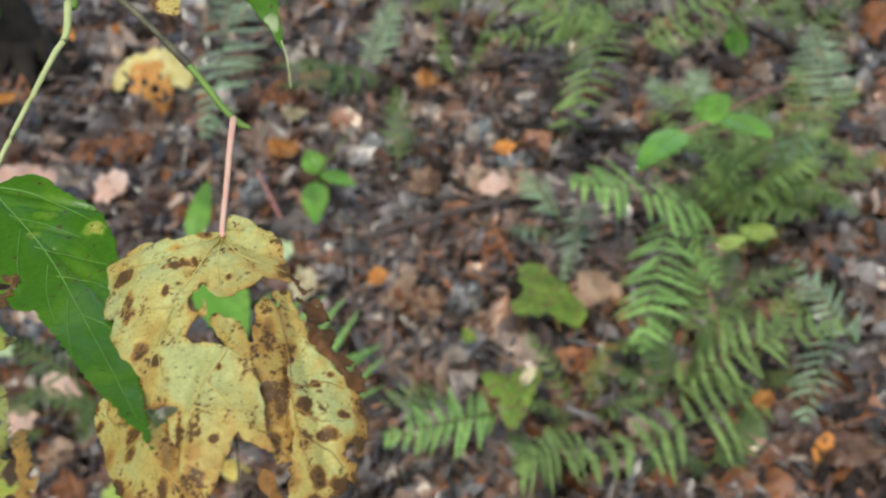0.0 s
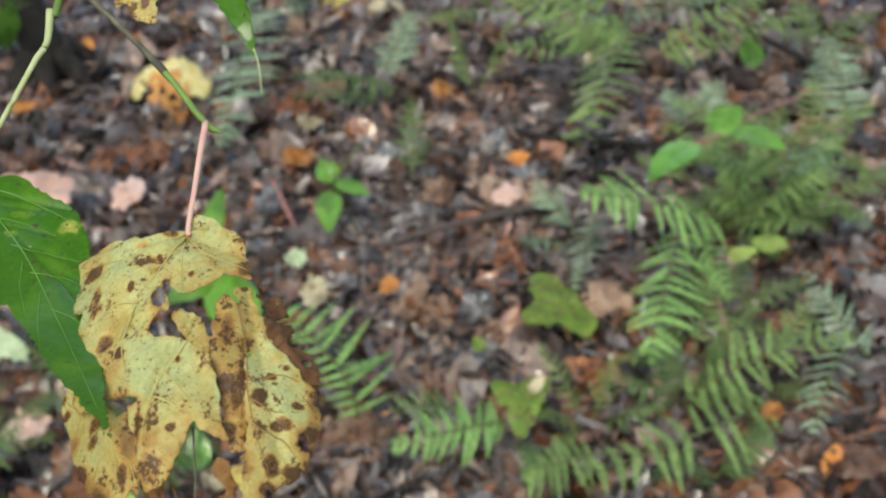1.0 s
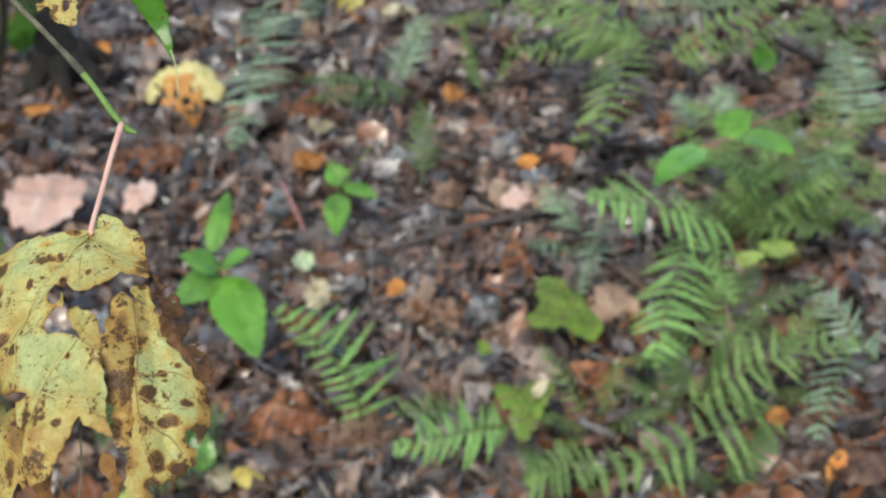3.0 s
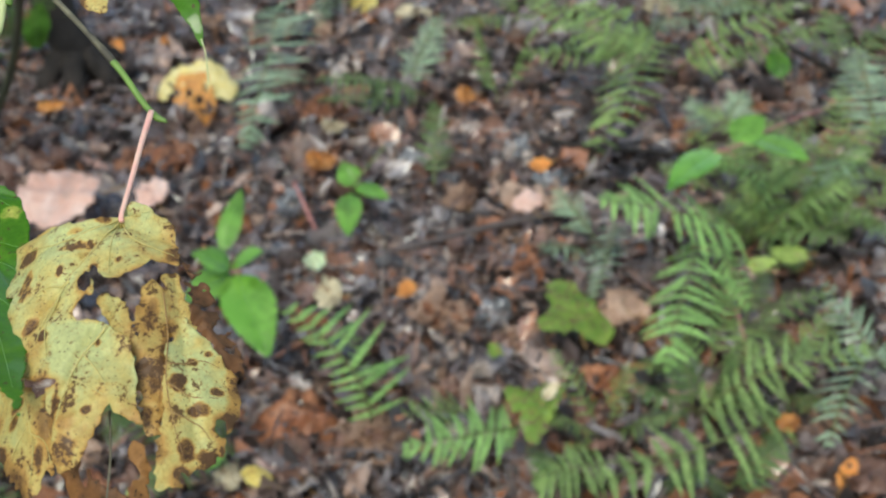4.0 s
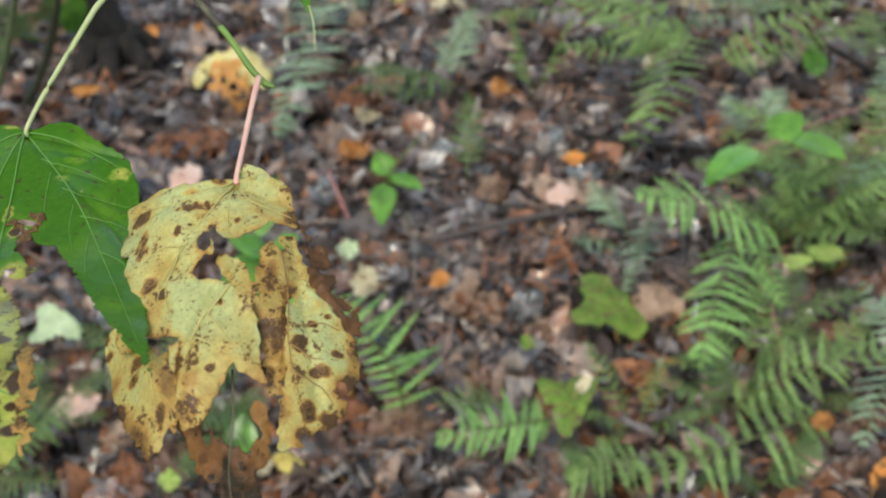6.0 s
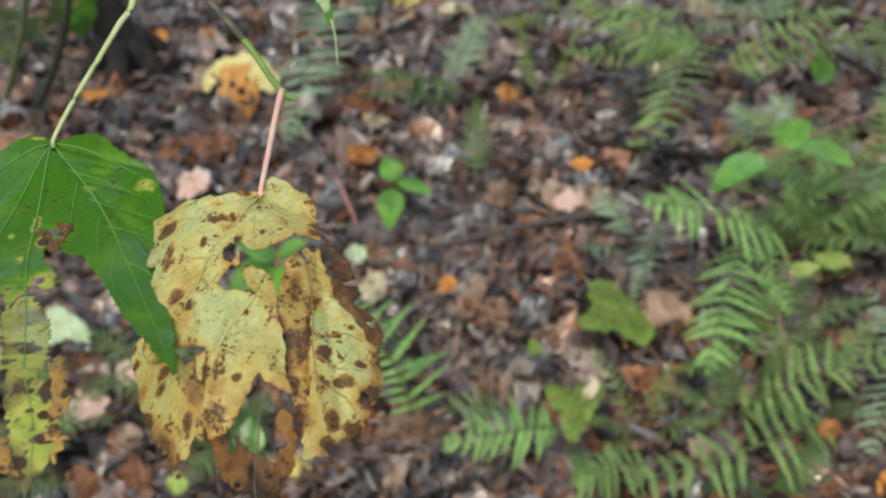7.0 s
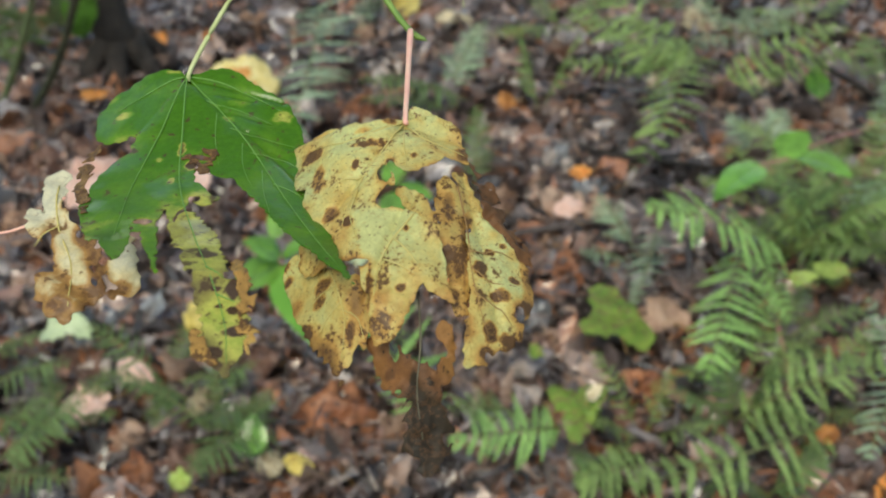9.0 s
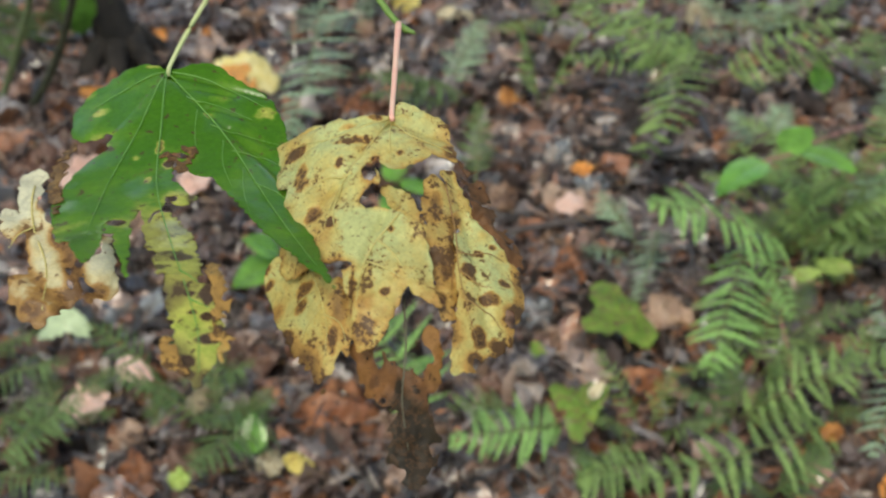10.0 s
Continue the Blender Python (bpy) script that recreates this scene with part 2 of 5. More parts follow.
FALLEN = {
    "orange": leaf_material("fallen_orange", (0.64, 0.23, 0.05), (0.72, 0.32, 0.08), (0.30, 0.10, 0.03), 22.0, 0.64),
    "yellow": leaf_material("fallen_yellow", (0.74, 0.56, 0.12), (0.80, 0.66, 0.22), (0.42, 0.22, 0.05), 22.0, 0.62),
    "pale": leaf_material("fallen_pale", (0.62, 0.50, 0.30), (0.66, 0.57, 0.38), (0.34, 0.22, 0.12), 22.0, 0.58),
    "pink": leaf_material("fallen_pink", (0.46, 0.28, 0.19), (0.58, 0.40, 0.29), (0.30, 0.17, 0.11), 24.0, 0.60, 0.45, 0.2, 0.15, 0.4, 0.6),
    "blush": leaf_material("fallen_blush", (0.82, 0.48, 0.36), (0.87, 0.62, 0.52), (0.58, 0.32, 0.22), 24.0, 0.68, 0.45, 0.25, 0.1, 0.4, 0.75),
    "tan": leaf_material("fallen_tan", (0.32, 0.18, 0.115), (0.46, 0.29, 0.19), (0.13, 0.065, 0.04), 24.0, 0.54),
    "rust": leaf_material("fallen_rust", (0.29, 0.105, 0.05), (0.40, 0.17, 0.08), (0.10, 0.045, 0.03), 26.0, 0.54),
    "brown": leaf_material("fallen_brown", (0.16, 0.085, 0.06), (0.24, 0.13, 0.09), (0.07, 0.035, 0.025), 20.0, 0.58, 0.35),
    "grey": leaf_material("fallen_grey", (0.16, 0.155, 0.15), (0.24, 0.235, 0.23), (0.10, 0.08, 0.08), 20.0, 0.60, 0.25, 0.1, 0.2, 0.9, 0.5, 1.0),
    "mottled": leaf_material("mottled_green", (0.17, 0.29, 0.04), (0.25, 0.34, 0.06), (0.20, 0.17, 0.06), 20.0, 0.52, 0.4),
    "olive": leaf_material("yellowing_green", (0.14, 0.25, 0.03), (0.27, 0.36, 0.06), (0.18, 0.13, 0.05), 34.0, 0.53, 0.4, deep=0.55, vary=0.05),
    "mint": leaf_material("pale_mint", (0.56, 0.66, 0.36), (0.64, 0.72, 0.44), (0.40, 0.42, 0.2), 26.0, 0.70, 0.4, deep=0.7, vary=0.05),
    "lime": leaf_material("lime_leaf", (0.30, 0.42, 0.07), (0.44, 0.53, 0.14), (0.30, 0.26, 0.08), 20.0, 0.66, 0.4),
}


# ---- mesh helpers ----
def mesh_of(name, verts, faces, smooth=True):
    me = bpy.data.meshes.new(name)
    me.from_pydata([tuple(v) for v in verts], [], faces)
    if smooth:
        me.polygons.foreach_set("use_smooth", [True] * len(me.polygons))
    me.update()
    return me


def part(name, me, material, parent=None, label="", m=None):
    ob = new(name, me)
    if material and not me.materials:
        me.materials.append(material)
    if parent:
        ob.parent = parent
    if m is not None:
        ob.matrix_basis = m
    return tagged(ob, label)


def thing(name, place, label, category, group="", kind=""):
    ob = new(name)
    ob.empty_display_size = 0.02
    ob.location = place
    return tagged(ob, label, category, group, kind)


def bend(points, count):
    """A smooth curve through the points (Catmull-Rom), count pieces to a span."""
    pts = [Vector(p) for p in points]
    pts = [2 * pts[0] - pts[1], *pts, 2 * pts[-1] - pts[-2]]
    out = []
    for i in range(1, len(pts) - 2):
        a, b, c, d = pts[i - 1:i + 3]
        for k in range(count):
            t = k / count
            out.append(0.5 * (2 * b + (c - a) * t + (2 * a - 5 * b + 4 * c - d) * t * t + (3 * b - a - 3 * c + d) * t ** 3))
    return out + [pts[-2]]


def tube(name, points, radii, sides=7, knobs=0.0):
    """A round stem along points with the radii from end to end."""
    verts, faces = [], []
    n = len(points)
    for i, p in enumerate(points):
        d = (points[min(i + 1, n - 1)] - points[max(i - 1, 0)]).normalized()
        s = d.cross(Vector((0.3, 0.1, 1)) if abs(d.z) < 0.9 else Vector((1, 0, 0))).normalized()
        u = d.cross(s)
        f = i / (n - 1) * (len(radii) - 1)
        k = min(int(f), len(radii) - 2)
        r = radii[k] + (radii[k + 1] - radii[k]) * (f - k)
        for j in range(sides):
            a = 2 * math.pi * j / sides
            rr = r * (1 + knobs * noise.noise(Vector((i * 0.7, j * 1.3, n))))
            verts.append(p + s * (math.cos(a) * rr) + u * (math.sin(a) * rr))
    for i in range(n - 1):
        for j in range(sides):
            k = (j + 1) % sides
            faces.append((i * sides + j, i * sides + k, (i + 1) * sides + k, (i + 1) * sides + j))
    faces += [tuple(range(sides))[::-1], tuple((n - 1) * sides + j for j in range(sides))]
    return mesh_of(name, verts, faces)


# ---- ground: one sheet to the horizon, uneven near by ----
def ground_height(x, y):
    return 0.020 * noise.noise(Vector((x * 2.1, y * 2.1, 0.3))) + 0.010 * noise.noise(Vector((x * 7, y * 7, 5.0))) - 0.012


def build_ground():
    axis = sorted({*np.round(np.arange(-3, 3.01, 0.05), 3), *[s * v for v in (3.5, 4.5, 6, 9, 15, 30, 80, 250, 900) for s in (1, -1)]})
    xs, ys = axis, [v + 2.2 for v in axis]
    verts = [(x, y, ground_height(x, y)) for y in ys for x in xs]
    w = len(xs)
    faces = [(j * w + i, j * w + i + 1, (j + 1) * w + i + 1, (j + 1) * w + i) for j in range(len(ys) - 1) for i in range(w - 1)]
    tagged(part("ground", mesh_of("ground", verts, faces), M_SOIL), "dark wet woodland soil under fallen leaves", "ground", "", "structure")


build_ground()


# ---- fallen leaves ----
def outline(kind, a, seed):
    """How far a leaf's edge lies from its middle in the direction a; the stalk is at minus a right angle."""
    if kind == "maple":
        r = 0.56 + 0.15 * math.cos(5 * (a - math.pi / 2)) + 0.07 * math.cos(13 * a + seed)
        return r * (0.82 if math.sin(a) < -0.6 else 1.0) * 0.72
    if kind == "oval":
        c, s = math.cos(a), math.sin(a)
        r = 1 / math.sqrt((c / 0.30) ** 2 + (s / 0.5) ** 2)
        return r * (1 + 0.03 * math.sin(23 * a)) * (1.12 if s > 0.93 else 1)
    if kind == "wedge":
        return 0.30 + 0.36 * max(max(0.0, math.cos(a - k)) ** 5 for k in (2.05, 3.75, 5.45)) + 0.03 * math.sin(19 * a + seed)
    if kind == "heart":
        return 0.42 * (1 + 0.22 * math.sin(a) + 0.10 * math.cos(2 * a) + 0.04 * math.sin(17 * a + seed))
    return 0.40 * (1 + 0.28 * noise.noise(Vector((math.cos(a) * 1.7, math.sin(a) * 1.7, seed))) + 0.12 * noise.noise(Vector((math.cos(a) * 6, math.sin(a) * 6, seed + 4))))


def leaf_sheet(kind, seed, curl=0.5, spokes=26, rings=3):
    """Vertices and faces of one leaf about 1 long, curled and crinkled."""
    rng = random.Random(seed)
    ca, cb, ph = rng.uniform(-1, 1) * curl, rng.uniform(0.2, 1) * curl, rng.uniform(0, 6)
    verts, faces = [(0, 0, 0)], []
    edge = [outline(kind, 2 * math.pi * j / spokes, seed) * (1 + 0.26 * noise.noise(Vector((j * 0.41, seed, 2.0))) + 0.20 * noise.noise(Vector((j * 1.7, seed, 7.0)))) for j in range(spokes)]
    for k in range(1, rings + 1):
        for j in range(spokes):
            a = 2 * math.pi * j / spokes
            r = edge[j] * k / rings
            x, y = r * math.cos(a), r * math.sin(a)
            q = x * math.cos(ph) + y * math.sin(ph)
            z = ca * q * q + cb * x * y + 0.16 * curl * noise.noise(Vector((x * 5, y * 5, seed))) + 0.05 * curl * noise.noise(Vector((x * 13, y * 13, seed))) - 0.16 * curl * abs(x) * 0.5
            verts.append((x, y, z))
    for j in range(spokes):
        k = (j + 1) % spokes
        faces.append((0, 1 + j, 1 + k))
        for i in range(rings - 1):
            o, q = 1 + i * spokes, 1 + (i + 1) * spokes
            faces.append((o + j, q + j, q + k, o + k))
    return verts, faces


def build_litter():
    """Thousands of wet brown leaves, too many to count, dense near the walk and thinner far off."""
    rng = random.Random(4)
    shapes = [leaf_sheet(k, s, 1.7, 13, 3) for s, k in enumerate(("maple", "oval", "heart", "torn", "torn", "oval", "heart", "maple", "torn", "torn"))]
    shapes = [(np.array(v), f) for v, f in shapes]
    verts, faces, base = [], [], 0
    coarse = [(np.array(v), f) for v, f in (leaf_sheet(k, s + 30, 1.5, 8, 2) for s, k in enumerate(("maple", "oval", "torn", "heart")))]
    for i in range(27000):
        near = i < 9800
        y = rng.uniform(0.75, 4.4)
        x = rng.uniform(-1, 1) * (0.78 + 0.32 * y)
        if not near:
            wide = 1.7 if i < 18000 else 4.5
            x, y = rng.gauss(0.1, wide), rng.gauss(2.3, wide)
        size = rng.choice((0.03, 0.042, 0.055, 0.068, 0.085, 0.10))
        v, f = rng.choice(shapes if near else coarse)
        m = Euler((rng.gauss(0.15, 0.62), rng.gauss(0, 0.62), rng.uniform(0, 6.28))).to_matrix()
        v = (v * size) @ np.array(m).T + (x, y, ground_height(x, y) + 0.002 + rng.random() * 0.040)
        verts.append(v)
        faces += [tuple(k + base for k in q) for q in f]
        base += len(v)
    me = mesh_of("leaf_litter", np.concatenate(verts).tolist(), faces)
    tagged(part("leaf_litter", me, M_LITTER), "wet brown and rust fallen leaves covering the woodland floor", "leaf litter", "", "stuff")
    verts, faces, base = [], [], 0
    for i in range(22000):
        y = rng.uniform(0.8, 4.2)
        x = rng.gauss(0, 0.5) * (0.78 + 0.32 * y)
        size = rng.choice((0.006, 0.009, 0.012, 0.016, 0.022))
        m = Euler((rng.gauss(0.2, 0.6), rng.gauss(0, 0.6), rng.uniform(0, 6.28))).to_matrix()
        place = Vector((x, y, ground_height(x, y) + 0.012 + rng.random() * 0.042))
        thin = rng.uniform(0.12, 0.6)
        ring = [m @ Vector((math.cos(a) * size * rng.uniform(0.9, 2.1), math.sin(a) * size * thin * rng.uniform(0.4, 1.2), rng.gauss(0, size * 0.2))) + place for a in (0, 1.05, 2.1, 3.14, 4.19, 5.24)]
        verts += [place, *ring]
        faces += [(base, base + 1 + k, base + 1 + (k + 1) % 6) for k in range(6)]
        base += 7
    tagged(part("leaf_crumbs", mesh_of("leaf_crumbs", verts, faces), M_LITTER), "small wet torn scraps of dead leaves", "leaf litter", "", "stuff")
    # needles, bark crumbs and stalks between the leaves
    verts, faces, base = [], [], 0
    for i in range(6500):
        x, y = rng.gauss(0.1, 1.0), rng.gauss(2.1, 0.9)
        a, ln, r = rng.uniform(0, 6.28), rng.uniform(0.03, 0.15), rng.uniform(0.0007, 0.0018)
        d = Vector((math.cos(a), math.sin(a), rng.gauss(0, 0.12))) * ln
        s = Vector((-d.y, d.x, 0)).normalized() * r
        p = Vector((x, y, ground_height(x, y) + 0.024 + rng.random() * 0.022))
        mid = p + d * 0.5 + Vector((0, 0, rng.uniform(0, 0.008)))
        up = Vector((0, 0, r * 1.6))
        for q in (p, mid, p + d):
            verts += [q - s, q + up, q + s]
        for k in (0, 3):
            faces += [(base + k, base + k + 1, base + k + 4, base + k + 3), (base + k + 1, base + k + 2, base + k + 5, base + k + 4)]
        base += 9
    tagged(part("stalk_litter", mesh_of("stalk_litter", verts, faces), M_STALKS), "thin dead stalks and needles among fallen leaves", "twig litter", "", "stuff")


build_litter()

TONES = {"orange": "bright orange", "yellow": "yellow", "pale": "pale cream", "pink": "faded pinkish", "blush": "pale blush pink", "tan": "tan brown", "rust": "rusty red-brown",
         "brown": "dark brown", "grey": "wet grey", "mottled": "mottled green and brown", "lime": "lime green", "olive": "yellowing green", "mint": "pale mint green"}


def fallen_leaf(place, size, kind, tone, turn=0.0, tilt=15.0, lean=0.0, stretch=1.0, seed=0, curl=1.1, stalk=True):
    """One leaf that can be told apart, on top of the litter."""
    dull = tone in ("brown", "grey", "rust", "tan", "pink")
    verts, faces = leaf_sheet(kind, seed + 11, curl * (1.5 if dull else 1.0), 40, 5)
    low = min(v[2] for v in verts)
    verts = [(x * size, y * size * stretch, (z - low * 0.3) * size) for x, y, z in verts]
    what = "dead" if tone in ("brown", "grey", "rust", "tan") else "fallen"
    ob = part("fallen_leaf", mesh_of("fallen_leaf", verts, faces), FALLEN[tone], None, f"{what} {TONES[tone]} leaf lying on the wet litter", pose(place[0], place[1], place[2] + (-0.004 if dull else 0.016), tilt, lean, 0) @ pose(0, 0, 0, 0, 0, turn))
    tagged(ob, "", "leaf", "fallen leaves on the ground")
    if stalk:
        y0 = -outline(kind, -math.pi / 2, seed + 11) * size * stretch
        pts = bend([(0, y0 * 0.2, 0.003), (0, y0, 0.001), (size * 0.06, y0 - size * 0.3, 0.0)], 4)
        part("stalk", tube("stalk", pts, (0.0008, 0.0011), 5), M_VEINBROWN, ob)
    return ob


LEAVES = [
    ((-0.092, 2.674, 0.030), 0.090, "heart", "yellow", 20, 30),
    ((0.032, 2.623, 0.030), 0.086, "oval", "pale", 80, 15), ((0.602, 2.617, 0.030), 0.100, "torn", "pale", 10, 25),
    ((0.108, 2.421, 0.030), 0.064, "torn", "rust", 40, 25), ((0.269, 1.982, 0.030), 0.045, "torn", "orange", 100, 20),
    ((0.245, 1.893, 0.030), 0.130, "oval", "pink", 95, 15), ((0.113, 1.907, 0.030), 0.072, "heart", "tan", 30, 20),
    ((0.195, 1.780, 0.030), 0.089, "torn", "tan", 70, 20), ((0.375, 1.548, 0.040), 0.092, "torn", "pink", 120, 25),
    ((0.306, 1.386, 0.040), 0.083, "heart", "rust", -20, 40), ((0.322, 1.321, 0.030), 0.079, "torn", "rust", 60, 25),
    ((0.566, 1.258, 0.060), 0.036, "heart", "orange", 10, 45), ((0.634, 1.306, 0.030), 0.096, "torn", "tan", 0, 20),
    ((0.630, 1.176, 0.040), 0.046, "oval", "orange", -30, 35), ((0.210, 1.501, 0.030), 0.080, "torn", "tan", 0, 20),
    ((0.157, 1.571, 0.030), 0.068, "heart", "grey", 40, 20), ((0.225, 2.055, 0.030), 0.080, "oval", "grey", -30, 35),
    ((0.218, 1.691, 0.030), 0.081, "oval", "rust", 10, 30), ((0.277, 1.461, 0.030), 0.074, "torn", "grey", 70, 15),
    ((0.149, 1.450, 0.050), 0.028, "torn", "olive", 70, 30), ((0.269, 1.384, 0.030), 0.054, "torn", "grey", 10, 15),
    ((0.298, 1.948, 0.030), 0.077, "oval", "grey", 95, 10), ((0.865, 2.557, 0.030), 0.066, "torn", "tan", 0, 20),
    ((0.695, 2.328, 0.030), 0.050, "oval", "pale", 80, 20), ((0.871, 2.328, 0.030), 0.045, "torn", "tan", 80, 20),
    ((-0.468, 1.920, 0.040), 0.086, "torn", "blush", 30, 12),
    ((-0.537, 2.537, 0.030), 0.033, "torn", "orange", 10, 30), ((-0.733, 2.272, 0.030), 0.059, "oval", "orange", 100, 5),
    ((-0.497, 2.074, 0.030), 0.134, "oval", "rust", 100, 15), ((-0.443, 2.083, 0.030), 0.101, "torn", "rust", 70, 15),
    ((-0.156, 2.028, 0.030), 0.078, "torn", "orange", 100, -5), ((-0.133, 2.145, 0.030), 0.049, "oval", "pale", 90, 20),
    ((-0.165, 2.222, 0.030), 0.106, "oval", "rust", 80, 15), ((-0.123, 2.196, 0.030), 0.082, "torn", "rust", 20, 15),
    ((-0.156, 1.356, 0.030), 0.144, "oval", "rust", 96, 5), ((0.679, 1.196, 0.030), 0.100, "oval", "brown", 82, 20),
    ((-0.047, 1.300, 0.030), 0.120, "torn", "tan", 30, 25), ((-0.044, 1.357, 0.030), 0.053, "torn", "rust", 60, 30),
    ((0.037, 1.586, 0.040), 0.077, "oval", "pink", -40, 20), ((0.080, 1.577, 0.030), 0.086, "oval", "rust", 80, 15),
    ((0.111, 2.418, 0.030), 0.051, "torn", "rust", 20, 20), ((-0.033, 2.560, 0.020), 0.057, "oval", "rust", 70, 5),
    ((-0.094, 2.458, 0.030), 0.051, "torn", "pink", 0, 20), ((-0.158, 1.557, 0.030), 0.085, "torn", "rust", 20, 20),
    ((-0.084, 1.345, 0.270), 0.048, "heart", "pale", 80, 40), ((-0.187, 2.571, 0.030), 0.086, "torn", "tan", 60, 20),
    ((-0.441, 2.652, 0.030), 0.106, "torn", "tan", 30, 20), ((-0.147, 1.681, 0.060), 0.044, "torn", "mint", 0, 30),
    ((0.014, 2.051, 0.030), 0.061, "torn", "grey", 0, 20), ((-0.209, 1.922, 0.030), 0.075, "torn", "grey", 30, 20),
    ((-0.548, 1.347, 0.030), 0.099, "torn", "blush", 100, 12),
    ((-0.475, 1.294, 0.030), 0.061, "heart", "pink", 10, 30), ((-0.481, 1.411, 0.040), 0.064, "oval", "blush", 60, 25),
    ((-0.364, 1.357, 0.030), 0.062, "oval", "pale", -50, 30), ((-0.207, 1.218, 0.040), 0.047, "oval", "yellow", 60, 30),
    ((-0.519, 1.216, 0.030), 0.050, "torn", "grey", 60, 20), ((-0.517, 1.564, 0.030), 0.096, "oval", "grey", -60, 15),
    ((-0.446, 1.200, 0.030), 0.100, "oval", "rust", 0, 25), ((-0.373, 1.186, 0.040), 0.038, "torn", "lime", 60, 25),
    ((-0.307, 1.461, 0.030), 0.102, "torn", "brown", 100, 15), ((-0.770, 1.822, 0.030), 0.116, "torn", "tan", 30, 20),
    ((-0.644, 2.503, 0.030), 0.047, "heart", "orange", 20, 30), ((-0.568, 1.822, 0.030), 0.095, "maple", "pink", 30, 30),
    ((-0.404, 1.520, 0.050), 0.057, "oval", "yellow", 0, 50), ((-0.250, 1.233, 0.030), 0.051, "torn", "pale", 80, 20),
    ((0.086, 1.571, 0.030), 0.097, "oval", "tan", 85, 15), ((0.442, 1.397, 0.030), 0.063, "torn", "pink", 10, 20),
    ((0.436, 1.201, 0.030), 0.033, "torn", "grey", 10, 20),
    # Large dark leaves added in place of shadow by the trunk and lower left.
    ((-0.851, 2.127, 0.030), 0.140, "torn", "brown", 40, 10), ((-0.803, 2.258, 0.030), 0.146, "torn", "brown", 100, 10),
    ((-0.916, 2.281, 0.030), 0.135, "heart", "brown", 10, 10), ((-0.716, 2.085, 0.030), 0.150, "torn", "brown", 60, 10),
    ((-0.786, 2.005, 0.030), 0.146, "torn", "brown", 200, 10), ((-0.677, 1.474, 0.030), 0.102, "torn", "brown", 70, 10),
    ((-0.586, 1.435, 0.030), 0.119, "torn", "brown", 10, 10), ((-0.602, 1.255, 0.030), 0.119, "torn", "brown", 130, 10),
    ((-0.324, 1.487, 0.030), 0.113, "heart", "brown", 30, 10), ((-0.162, 1.266, 0.030), 0.094, "torn", "brown", 30, 10),
    ((-0.358, 1.233, 0.030), 0.109, "torn", "brown", 90, 10), ((0.285, 1.300, 0.030), 0.104, "torn", "brown", 30, 10), ((0.085, 1.396, 0.030), 0.072, "torn", "brown", 0, 20),
]
for i, row in enumerate(LEAVES):
    fallen_leaf(*row, seed=i * 3, lean=(i * 37) % 21 - 10)
fallen_leaf((0.133, 2.202, 0.060), 0.051, "torn", "orange", 100, 25, 10, 1.0, 21, 0.9)
fallen_leaf((0.012, 1.585, 0.070), 0.043, "torn", "orange", 60, 30, 0, 0.8, 24, 0.9)
fallen_leaf((-0.640, 1.915, 0.050), 0.193, "torn", "blush", 95, 8, 0, 0.95, 81, 1.0)
fallen_leaf((0.664, 1.171, 0.060), 0.100, "oval", "brown", 84, 8, 0, 1.0, 91, 1.2)
fallen_leaf((0.284, 1.500, 0.080), 0.112, "wedge", "olive", 0, 8, 6, 1.05, 5, 0.5)
fallen_leaf((0.203, 1.273, 0.100), 0.084, "wedge", "olive", -60, 8, 0, 1.0, 8, 0.6)
fallen_leaf((0.218, 1.279, 0.125), 0.030, "oval", "pale", -40, 25, 0, 1.0, 9, 0.6)
fallen_leaf((-0.595, 1.475, 0.090), 0.071, "wedge", "mint", 20, 20, 0, 1.0, 14, 0.6)
fallen_leaf((0.233, 1.830, 0.060), 0.075, "torn", "blush", 20, 20, 0, 0.7, 17, 0.6)
fallen_leaf((0.357, 1.548, 0.060), 0.097, "torn", "pink", 60, 15, 0, 0.8, 19, 0.6)
fallen_leaf((0.581, 1.551, 0.120), 0.044, "oval", "lime", -80, 20, 0, 1.0, 9, 0.5)
fallen_leaf((0.636, 1.573, 0.120), 0.056, "oval", "lime", 85, 20, 0, 1.0, 12, 0.4)


# ---- sticks ----
def stick(points, radii, material, label, name="stick"):
    pts = bend(points, 6)
    base = pts[0].copy()
    ob = part(name, tube(name, [p - base for p in pts], radii, 7, 0.25), material, None, label, Matrix.Translation(base))
    tagged(ob, "", "stick", "sticks on the ground")


stick([(-0.103, 1.741, 0.030), (0.013, 1.742, 0.050), (0.133, 1.770, 0.060), (0.305, 1.828, 0.050)], (0.002, 0.005, 0.007, 0.006), M_STICK, "thin dark dead stick lying on fallen leaves")
stick([(-0.194, 1.886, 0.100), (-0.170, 1.843, 0.060), (-0.137, 1.768, 0.020)], (0.0025, 0.0035, 0.003), M_PINKSTEM, "pinkish red bare stem leaning on the litter", "bare_stem")
stick([(-0.822, 2.305, 0.020), (-0.644, 2.261, 0.030), (-0.467, 2.247, 0.020)], (0.005, 0.006, 0.004), M_STICK, "grey dead stick half sunk in litter")
stick([(-0.222, 2.281, 0.020), (-0.125, 2.268, 0.030), (0.004, 2.221, 0.020)], (0.004, 0.006, 0.004), M_BARK, "curved dark dead stick on the litter")
stick([(0.247, 2.127, 0.030), (0.339, 2.039, 0.050), (0.548, 1.977, 0.060)], (0.004, 0.007, 0.005), M_BARK, "dark dead stick beneath fern fronds")
